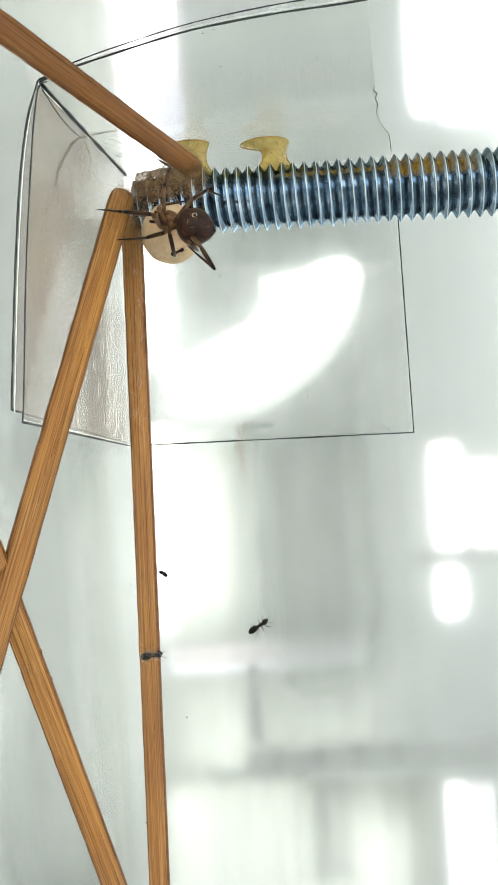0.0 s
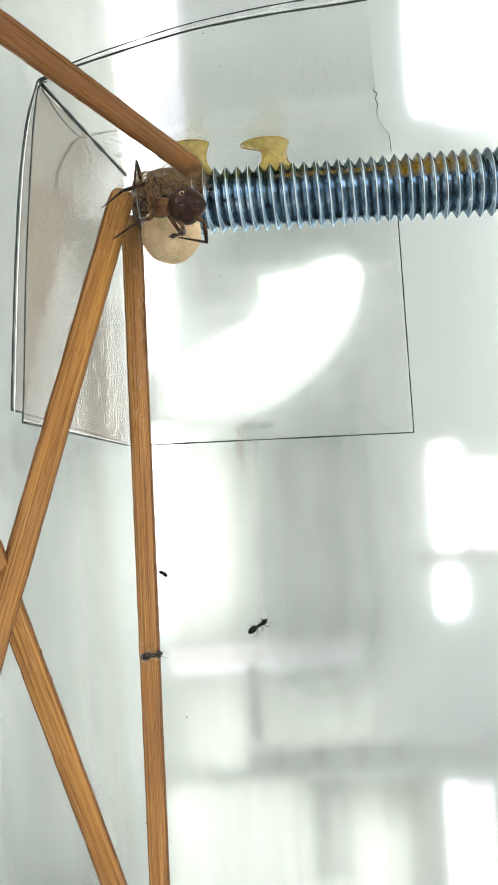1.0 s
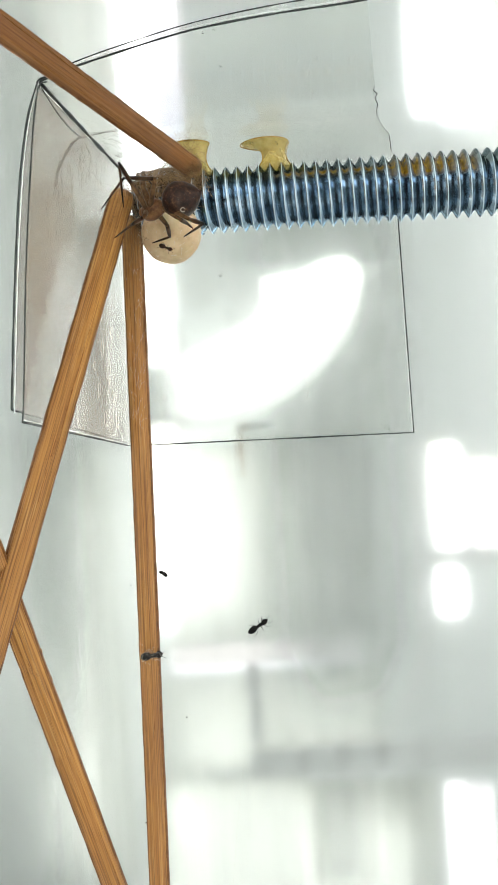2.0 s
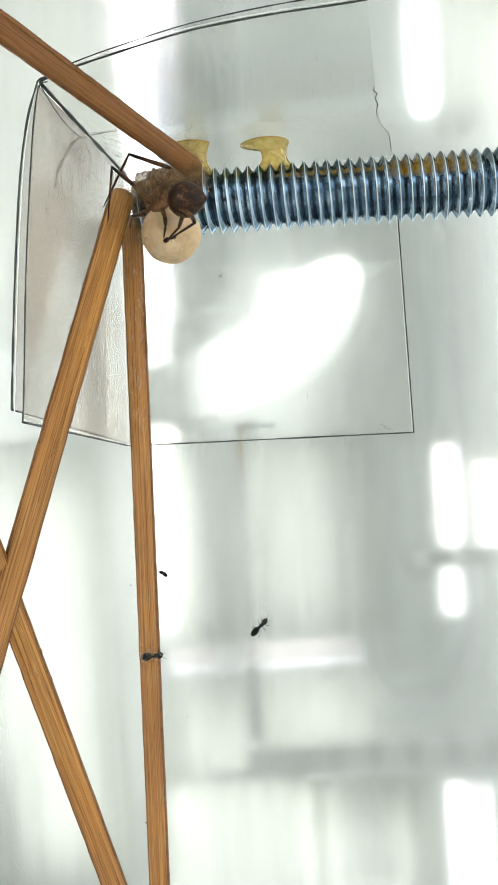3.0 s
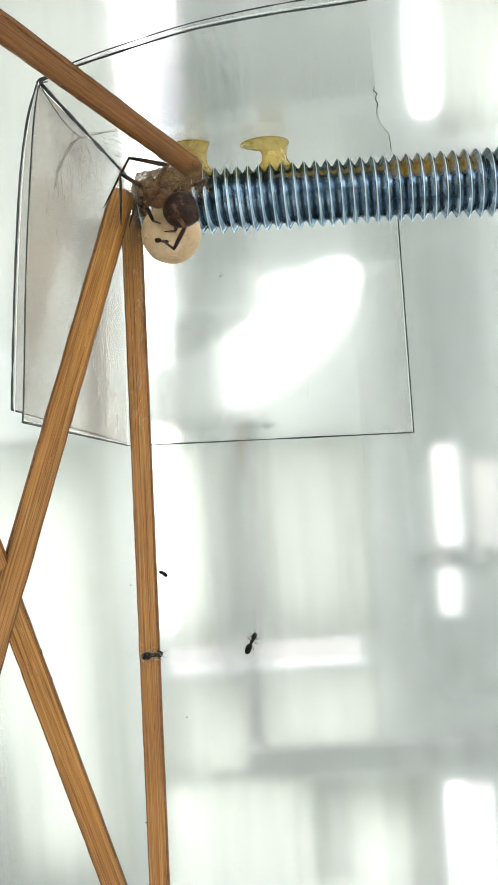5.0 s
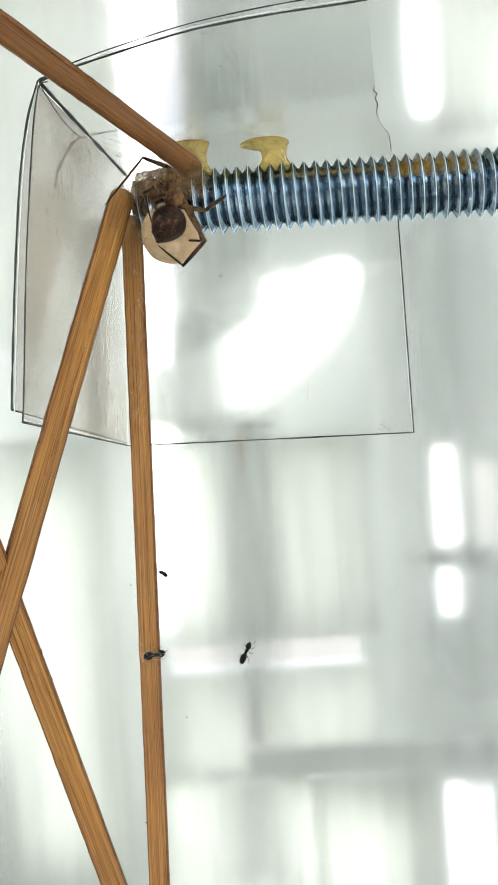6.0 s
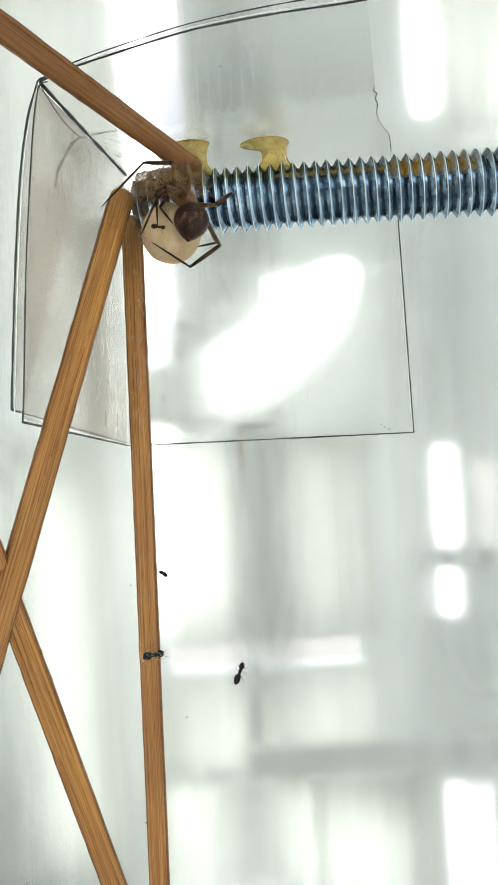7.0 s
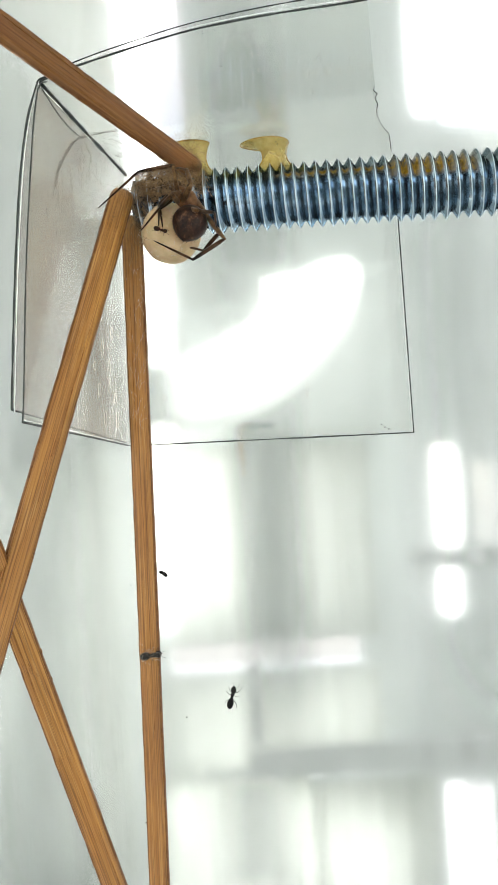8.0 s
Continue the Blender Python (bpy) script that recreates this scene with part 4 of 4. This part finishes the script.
PREY_PATH = [(0, 313.3, 446.7, 20), (0.5, 313.3, 441.7, -40), (1, 313.3, 416.7, 10), (1.5, 290.0, 443.3, -40), (3, 300.0, 423.3, 20), (3.5, 296.0, 432.7, -60), (4, 295.0, 429.0, -40), (4.5, 290.0, 428.3, -20), (6, 280.0, 411.7, -10), (6.5, 278.3, 401.7, -10), (7, 279.3, 401.7, -10), (7.5, 280.0, 403.3, -10), (8, 283.3, 406.7, -20)]



def between(rows, t):
    """The row of vectors at t seconds, gliding through the knots."""
    i = max(k for k in range(len(KNOTS)) if KNOTS[k] <= t)
    if i == len(KNOTS) - 1:
        return rows[-1]
    f = (t - KNOTS[i]) / (KNOTS[i + 1] - KNOTS[i])
    f = f * f * (3 - 2 * f)
    return [a.lerp(b, f) for a, b in zip(rows[i], rows[i + 1])]


def reach(start, u, v, length, far):
    """The end of a segment of that length from start that shows at (u, v); as near to it as it can where it is too short."""
    w = way(u, v)
    o = EYE - start
    a, b, c = w.dot(w), 2 * o.dot(w), o.dot(o) - length * length
    d = b * b - 4 * a * c
    if d < 0:
        p = EYE + w * (-b / (2 * a))
        return start + (p - start).normalized() * length
    return EYE + w * ((-b + (math.sqrt(d) if far else -math.sqrt(d))) / (2 * a))


WAIST, HALF = 0.0015, 0.0021     # carapace to waist, waist to the middle of the abdomen


def frame_of(head, waist):
    """The body's pose: x from the waist to the head, its back to the camera."""
    x = (head - waist).normalized()
    z = Vector((0, -1, 0.15))
    z = (z - x * z.dot(x)).normalized() if abs(x.y) < 0.95 else (UP - x * UP.dot(x)).normalized()
    return Matrix.Translation(head) @ Matrix((x, z.cross(x), z)).transposed().to_4x4()


def hip(m, angle):
    return m @ Vector((math.cos(radians(angle)) * 0.0010, math.sin(radians(angle)) * 0.0009, -0.0002))


def spider_rows():
    """Poses of the body, the abdomen and each leg segment through the clip."""
    trunk, joints = [], {name: [] for name in LEGS}
    for k in range(len(KNOTS)):
        hu, hv, hy, pu, pv, cu, cv = TRUNK[k]
        head = spot(hu, hv, hy)
        waist = reach(head, pu, pv, WAIST, False)
        trunk.append((head, waist, reach(waist, cu, cv, HALF, False)))
        m = frame_of(head, waist)
        for name, (angle, lengths, rows, fars) in LEGS.items():
            p, row = hip(m, angle), []
            for s in range(3):
                p = reach(p, rows[k][2 * s], rows[k][2 * s + 1], lengths[s] * 0.001, fars[s])
                row.append(p)
            joints[name].append(row)
    body, belly, limbs = [], [], {}
    for k in range(49):
        t = k / 6
        head, waist, middle = between(trunk, t)
        m = frame_of(head, waist)
        body.append((t, m))
        inv = m.inverted()
        waist = m @ Vector((-WAIST, 0, 0))
        roll = 150 * min(1, max(0, (t - 1.0) / 2.0))
        d = (middle - waist).normalized()
        z = (m.to_3x3() @ Vector((0, 0, 1)))
        z = (z - d * z.dot(d)).normalized()
        swing = Matrix.Translation(waist) @ Matrix((d, z.cross(d), z)).transposed().to_4x4()
        belly.append((t, inv @ swing @ pose(0, 0, 0, roll, 0, 0)))
        for name, (angle, lengths, rows, fars) in LEGS.items():
            p = hip(m, angle)
            for s, q in enumerate(between(joints[name], t)):
                q = p + (q - p).normalized() * lengths[s] * 0.001
                limbs.setdefault((name, s), []).append((t, inv @ along(p, q)))
                p = q
    return body, belly, limbs


def motions():
    body, belly, limbs = spider_rows()
    walk(SPIDER, body)
    walk(BELLY, belly)
    names = ("femur", "tibia", "tarsus")
    thick = ((0.00026, 0.00022), (0.00022, 0.00017), (0.00014, 0.00006))
    for (name, s), rows in limbs.items():
        stout = 1.3 if name == "middle_upper" and s < 2 else 1.0
        ob = segment(names[s], SPIDER, LEGS[name][1][s] * 0.001, thick[s][0] * stout, thick[s][1] * stout, FEMUR if s == 0 or stout > 1 else LEG)
        walk(ob, rows)
    walk(WALKER, [(t, facing(u, v, 0.1, a)) for t, u, v, a in WALKER_PATH])
    walk(STUCK, [(t, facing(u, v, 0.1014, a)) for t, u, v, a in STUCK_PATH])
    walk(PANEL, [(t, cloth_pose(u, 780, 0.15)) for t, u in ((0, 545), (1.5, 555), (3.0, 715), (4.5, 800), (6.0, 850), (7.0, 868), (8.0, 880))])
    walk(SIDE_PANEL, [(t, cloth_pose(u, 630, 0.13)) for t, u in ((0, -110), (1.5, -60), (3.0, 372), (4.5, 385), (6.0, 412), (7.0, 440), (8.0, 460))])
    walk(LEFT_PANEL, [(t, cloth_pose(u, 900, 0.17)) for t, u in ((0, 60), (1.5, 40), (3.0, -150), (6.0, -160), (6.5, -120), (7.0, -60), (8.0, 50))])
    walk(CRESCENT_PANEL, [(t, cloth_pose(u, 668, 0.26)) for t, u in ((0, 215), (1.5, 225), (3.0, 300), (4.5, 345), (6.0, 345), (6.5, 335), (7.0, 310), (8.0, 240))])
    walk(LOW_PANEL, [(t, cloth_pose(u, 1475, 0.12)) for t, u in ((0, 585), (1.5, 590), (3.0, 655), (4.5, 640), (6.0, 455), (7.0, 450), (8.0, 455))])
    walk(TOP_PANEL, [(t, cloth_pose(u, 100, 0.10)) for t, u in ((0, 985), (1.5, 975), (3.0, 842), (4.5, 844), (6.0, 844), (7.0, 850), (7.5, 890), (8.0, 965))])
    walk(PREY, [(t, facing(u, v, 0.0885, a)) for t, u, v, a in PREY_PATH])


WALKER_PATH = [(0, 456, 1110, 30), (1.5, 455, 1110, 30), (3.0, 458, 1112, 42), (3.5, 459, 1117, 55), (4.0, 457, 1122, 57), (4.5, 450, 1132, 60), (6.0, 434, 1158, 62), (6.5, 429, 1172, 66), (7.0, 423, 1194, 66), (7.5, 416, 1215, 70), (8.0, 410, 1237, 72)]
STUCK_PATH = [(0, 267, 1161, 5), (1.5, 267, 1161, 5), (3.0, 268, 1162, 3), (4.5, 267, 1161, 4), (6.0, 272, 1160, 7), (6.5, 273, 1160, 8), (7.0, 270, 1160, 6), (8.0, 266, 1161, 5)]


# ---- silk ----
def strand(a, b, sag, wander, rnd, n=10):
    pts = []
    drift = Vector((rnd.uniform(-1, 1), rnd.uniform(-1, 1), rnd.uniform(-1, 1)))
    for k in range(n + 1):
        t = k / n
        p = a.lerp(b, t)
        p.z -= sag * math.sin(math.pi * t)
        p += wander * math.sin(math.pi * t) * (drift + Vector((math.sin(9 * t + drift.x * 5), math.cos(7 * t + drift.y * 5), math.sin(11 * t + drift.z * 5))) * 0.5)
        pts.append(p)
    return pts


def silk_tangle():
    """Matted brown threads round the stick's tip and the rod's free end."""
    rnd = random.Random(4)
    bm = bmesh.new()

    def knot(u, v, y, ru, rv, ry, count, length):
        for _ in range(count):
            a = spot(rnd.gauss(u, ru), rnd.gauss(v, rv), rnd.gauss(y, ry))
            d = Vector((rnd.gauss(0, 1), rnd.gauss(0, 0.5), rnd.gauss(0, 1))).normalized() * length * rnd.uniform(0.4, 1.4)
            tube(bm, strand(a, a + d, 0, length * 0.22, rnd, 7), rnd.uniform(0.000006, 0.000014), 3)

    knot(338, 294, 0.0934, 11, 20, 0.0006, 300, 0.0013)
    knot(322, 280, 0.0930, 15, 13, 0.0004, 150, 0.0014)
    knot(345, 325, 0.0930, 9, 16, 0.0006, 170, 0.0014)
    knot(288, 318, 0.0945, 28, 9, 0.0006, 330, 0.0014)
    knot(285, 308, 0.0985, 26, 5, 0.0012, 220, 0.0012)
    knot(290, 316, 0.0866, 26, 11, 0.0004, 70, 0.0022)
    knot(326, 312, 0.0864, 12, 15, 0.0004, 60, 0.0018)
    # fine hairs across the end of the upper stick
    for _ in range(150):
        t = rnd.random() ** 1.6
        u, v = 345 - 120 * t, 300 - 88 * t
        y = 0.0955 - 0.0062 * t - 0.0013
        d = spot(u + rnd.uniform(-26, 26), v + rnd.uniform(-22, 26), y)
        tube(bm, strand(spot(u + rnd.uniform(-10, 10), v + rnd.uniform(-14, 14), y), d, 0, 0.0003, rnd, 6), rnd.uniform(0.000006, 0.000012), 3)
    knot(243, 385, 0.0985, 8, 24, 0.0010, 260, 0.0016)
    knot(262, 345, 0.0955, 12, 16, 0.0005, 200, 0.0014)
    knot(236, 440, 0.1016, 8, 26, 0.0005, 90, 0.0013)
    knot(226, 342, 0.0955, 12, 6, 0.0008, 90, 0.0014)
    knot(238, 392, 0.0918, 13, 26, 0.0006, 130, 0.0012)
    knot(250, 430, 0.1005, 10, 34, 0.0003, 150, 0.0011)
    ob = new("matted_web", mesh_of("matted_web", bm, SILK, False))
    tagged(ob, "matted brown spider silk round stick tips and rod end", "spider web", kind="stuff")
    # threads stretched between the side sheet, the roof and the joint
    bm = bmesh.new()
    for _ in range(22):
        a = spot(rnd.uniform(95, 215), rnd.uniform(170, 330), rnd.uniform(0.088, 0.104))
        b = spot(rnd.gauss(310, 22), rnd.gauss(275, 22), rnd.uniform(0.094, 0.1))
        tube(bm, strand(a, b, 0.0003, 0.0008, rnd), rnd.uniform(0.000006, 0.000012), 3)
    # a dusty arch of silk on the side sheet
    arch = bmesh.new()
    for _ in range(34):
        a = spot(rnd.uniform(90, 150), rnd.uniform(235, 260), 0.091)
        b = spot(rnd.uniform(95, 210), rnd.uniform(250, 340), 0.097)
        tube(arch, strand(a, b, 0.0004, 0.0005, rnd), rnd.uniform(0.000006, 0.000013), 3)
    for k in range(5):
        path = [spot(u + rnd.uniform(-3, 3), v + rnd.uniform(-3, 3), y) for u, v, y in ((97, 330, 0.0845), (104, 302, 0.0855), (119, 270, 0.0875), (134, 246, 0.0895), (162, 238, 0.093), (208, 231, 0.098))]
        tube(arch, path, rnd.uniform(0.00001, 0.000022), 4)
    for k in range(60):
        u, v = rnd.uniform(100, 215), rnd.uniform(245, 300)
        y = 0.0845 + (u - 97) / 118 * 0.017
        tube(arch, strand(spot(u, v, y), spot(u + rnd.uniform(-6, 6), v + rnd.uniform(15, 70), y), 0, 0.0003, rnd, 6), rnd.uniform(0.000005, 0.000012), 3)
    for k in range(46):
        u, v = rnd.uniform(170, 300), rnd.uniform(235, 292)
        tube(arch, strand(spot(u, v, 0.099), spot(u + rnd.uniform(-22, 22), v + rnd.uniform(-10, 12), 0.1), 0, 0.0006, rnd, 8), rnd.uniform(0.000006, 0.000014), 3)
    ob = new("dusty_web", mesh_of("dusty_web", arch, DUST_SILK, False))
    tagged(ob, "dusty grey-brown silk arch on the side sheet", "spider web", kind="stuff")
    for _ in range(46):
        b = spot(rnd.gauss(244, 7), rnd.uniform(430, 760), 0.102)
        a = b + Vector((rnd.uniform(-0.001, 0.001), 0, rnd.uniform(0.0005, 0.0022)))
        tube(bm, strand(a, b, 0, 0.00014, rnd), rnd.uniform(0.000005, 0.000009), 3)
    ob = new("silk_threads", mesh_of("silk_threads", bm, PALE_SILK, False))
    tagged(ob, "fine pale silk threads stretched between sheet and sticks", "spider web", kind="stuff")
    bm = bmesh.new()
    for _ in range(30):
        u, v = rnd.gauss(270, 20), rnd.gauss(1161, 9)
        tube(bm, strand(spot(u, v, 0.1004), spot(u + rnd.gauss(0, 11), v + rnd.gauss(0, 6), 0.1012), 0, 0.0003, rnd, 6), rnd.uniform(0.000007, 0.000013), 3)
    tagged(new("silk_wrap", mesh_of("silk_wrap", bm, PALE_SILK, False)), "loose pale silk wrapped round the stuck ant", "spider web", kind="stuff")
    # long single threads on which the small insects hang
    bm = bmesh.new()
    for u0, v0, u1, v1, y in ((472, 405, 456, 1110, 0.1), (456, 1110, 405, 1650, 0.1), (289, 1015, 470, 400, 0.1015), (270, 900, 289, 1015, 0.1025)):
        tube(bm, strand(spot(u0, v0, y), spot(u1, v1, y), 0, 0.0003, rnd, 14), 0.000005, 3)
    ob = new("hanging_thread", mesh_of("hanging_thread", bm, PALE_SILK, False))
    tagged(ob, "almost invisible hanging silk threads", "spider web", kind="stuff")


silk_tangle()


def matted_shell():
    """A felt of silk draped over the rod's free end and the tip of the upper stick."""
    bm = bmesh.new()
    axis = (ROD_FAR - ROD).normalized()
    rows = []
    for i in range(26):
        x = 0.0003 + i / 25 * 0.0070
        ring = []
        for j in range(22):
            a = radians(18 + j / 21 * (108 + 22 * noise.noise(Vector((i * 0.3, 5, 5)))))
            r = 0.0042 + 0.0003 * noise.noise(Vector((x * 900, j * 0.35, 2))) + 0.0003 * noise.noise(Vector((x * 2600, j, 7)))
            r *= 0.92 + 0.08 * math.sin(i / 25 * math.pi)
            shift = 0.0011 * (i / 25) * noise.noise(Vector((j * 0.55, 3, 9)))
            ring.append(bm.verts.new(ROD + axis * (x + shift) + Vector((0, -math.sin(a - radians(30)) * r, math.cos(a - radians(30)) * r))))
        rows.append(ring)
    for p, q in zip(rows, rows[1:]):
        for j in range(21):
            bm.faces.new((p[j], p[j + 1], q[j + 1], q[j]))
    ob = new("web_felt", mesh_of("web_felt", bm, WEB))
    tagged(ob, "brown felted silk over the rod end", "spider web", kind="stuff")


matted_shell()


def specks():
    """Flecks, droplets and short scratches on the plastic sheets and loose bits caught on threads."""
    rnd = random.Random(12)
    dark, pale = bmesh.new(), bmesh.new()

    def fleck(bm, p, long, thick, lean):
        d = Vector((math.cos(lean), 0, math.sin(lean))) * long / 2
        tube(bm, [p - d, p - d * 0.3 + Vector((0, 0, thick * 0.4)), p + d], [thick * 0.4, thick, thick * 0.4], 5)

    for _ in range(46):
        u, v = (rnd.uniform(265, 400), rnd.uniform(50, 235)) if rnd.random() < 0.75 else (rnd.uniform(400, 680), rnd.uniform(40, 225))
        fleck(dark if rnd.random() < 0.8 else pale, on_roof(u, v), rnd.uniform(0.00005, 0.0003), rnd.uniform(0.00002, 0.00004), rnd.uniform(-0.5, 0.7))
    for _ in range(60):
        fleck(pale, on_roof(rnd.uniform(420, 640), rnd.uniform(95, 165)), rnd.uniform(0.0001, 0.0004), 0.00002, rnd.uniform(1.2, 1.8))
    for k in range(30):
        t = k / 29
        fleck(pale if k % 3 else dark, spot(532 + 14 * t + rnd.uniform(-2, 2), 530 + 172 * t, 0.1090), rnd.uniform(0.0001, 0.0006), 0.00004, 1.5)
    for _ in range(40):
        u, v = rnd.choice(((rnd.gauss(470, 14), rnd.gauss(500, 22)), (rnd.uniform(300, 700), rnd.uniform(430, 760)), (rnd.gauss(290, 6), rnd.uniform(560, 720))))
        fleck(dark if rnd.random() < 0.5 else pale, spot(u, v, 0.1090), rnd.uniform(0.00008, 0.0003), rnd.uniform(0.00002, 0.00005), rnd.uniform(0, 3))
    for u, v in ((603, 497), (390, 489), (682, 757), (676, 752), (689, 760)):
        fleck(dark, spot(u, v, 0.1090), 0.0003, 0.00008, 0.6)
    for _ in range(46):
        u = rnd.uniform(70, 220)
        fleck(dark if rnd.random() < 0.6 else pale, spot(u, rnd.uniform(300, 740), 0.0782 + (u - 60) / 165 * 0.028), rnd.uniform(0.0001, 0.0009), 0.00003, rnd.uniform(1.2, 1.9))
    for u, v, y in ((462, 1298, 0.1), (232, 1037, 0.1), (259, 1458, 0.1022), (331, 1271, 0.1), (482, 1362, 0.1), (88, 1196, 0.0775)):
        fleck(dark, spot(u, v, y), 0.00014, 0.0001, 0.7)
    def ring(bm, p, wide, high, thick, turn=0.0):
        pts = [p + (RIGHT * math.cos(a) * wide + UP * math.sin(a) * high) * (1 + 0.05 * math.sin(3 * a + turn)) for a in (math.tau * k / 14 for k in range(14))]
        tube(bm, pts, thick, 4)

    # dried drops: long loops on the side sheet, small rings on the back sheet
    for u, v, high in ((181, 618, 14), (193, 660, 22), (176, 690, 12), (187, 742, 14), (178, 560, 9), (204, 706, 9), (168, 648, 8), (208, 745, 12), (198, 590, 10)):
        y = 0.0782 + (u - 60) / 165 * 0.028 - 0.0006
        ring(pale, spot(u, v, y), 2.2 * y / 1442, high * y / 1442, 0.00003, u)
    for u, v, r in ((465, 559, 7), (292, 704, 6), (290, 608, 4), (391, 486, 4), (301, 742, 3)):
        ring(dark, spot(u, v, 0.1088), r * 0.1088 / 1442, r * 0.1088 / 1442, 0.000013, v)
        ring(pale, spot(u + 1, v + 1, 0.1087), (r - 2) * 0.1088 / 1442, (r - 2) * 0.1088 / 1442, 0.00002, v)
    # fine spatter along worn streaks of the back sheet; the last row paints ragged bright reflections
    for (u0, v0), (u1, v1), spread, count in (((466, 494), (532, 487), 5, 90), ((467, 492), (470, 540), 4, 30), ((395, 592), (468, 552), 6, 46), ((538, 525), (546, 700), 3, 80), ((450, 560), (508, 558), 2, 12), ((285, 470), (296, 770), 9, 60), ((425, 428), (520, 436), 8, 46)):
        for _ in range(count):
            f = rnd.random()
            p = spot(u0 + (u1 - u0) * f + rnd.gauss(0, spread), v0 + (v1 - v0) * f + rnd.gauss(0, spread), 0.1089)
            fleck(pale if rnd.random() < 0.55 else dark, p, rnd.uniform(0.00004, 0.00022), rnd.uniform(0.000012, 0.00003), rnd.uniform(0, 3))
    # the ragged crack at the roof's free side
    crack = [on_roof(u, v) for u, v in ((664, 152), (661, 160), (668, 166), (664, 175), (669, 184), (667, 196), (668, 206), (675, 220), (683, 231), (689, 236), (691, 250), (693, 268))]
    tube(dark, crack, [0.00002, 0.00004, 0.00006, 0.00004, 0.00007, 0.00004, 0.00002, 0.00002, 0.00003, 0.00004, 0.00005, 0.00006], 5)
    ob = new("dark_flecks", mesh_of("dark_flecks", dark, DIRT, False))
    tagged(ob, "dark flecks and scratches on the clear sheets", "dirt", kind="stuff")
    ob = new("pale_flecks", mesh_of("pale_flecks", pale, PALE_SILK, False))
    tagged(ob, "pale droplets, scratches and painted reflection flecks on the clear sheets", "dirt", kind="stuff")


specks()

motions()
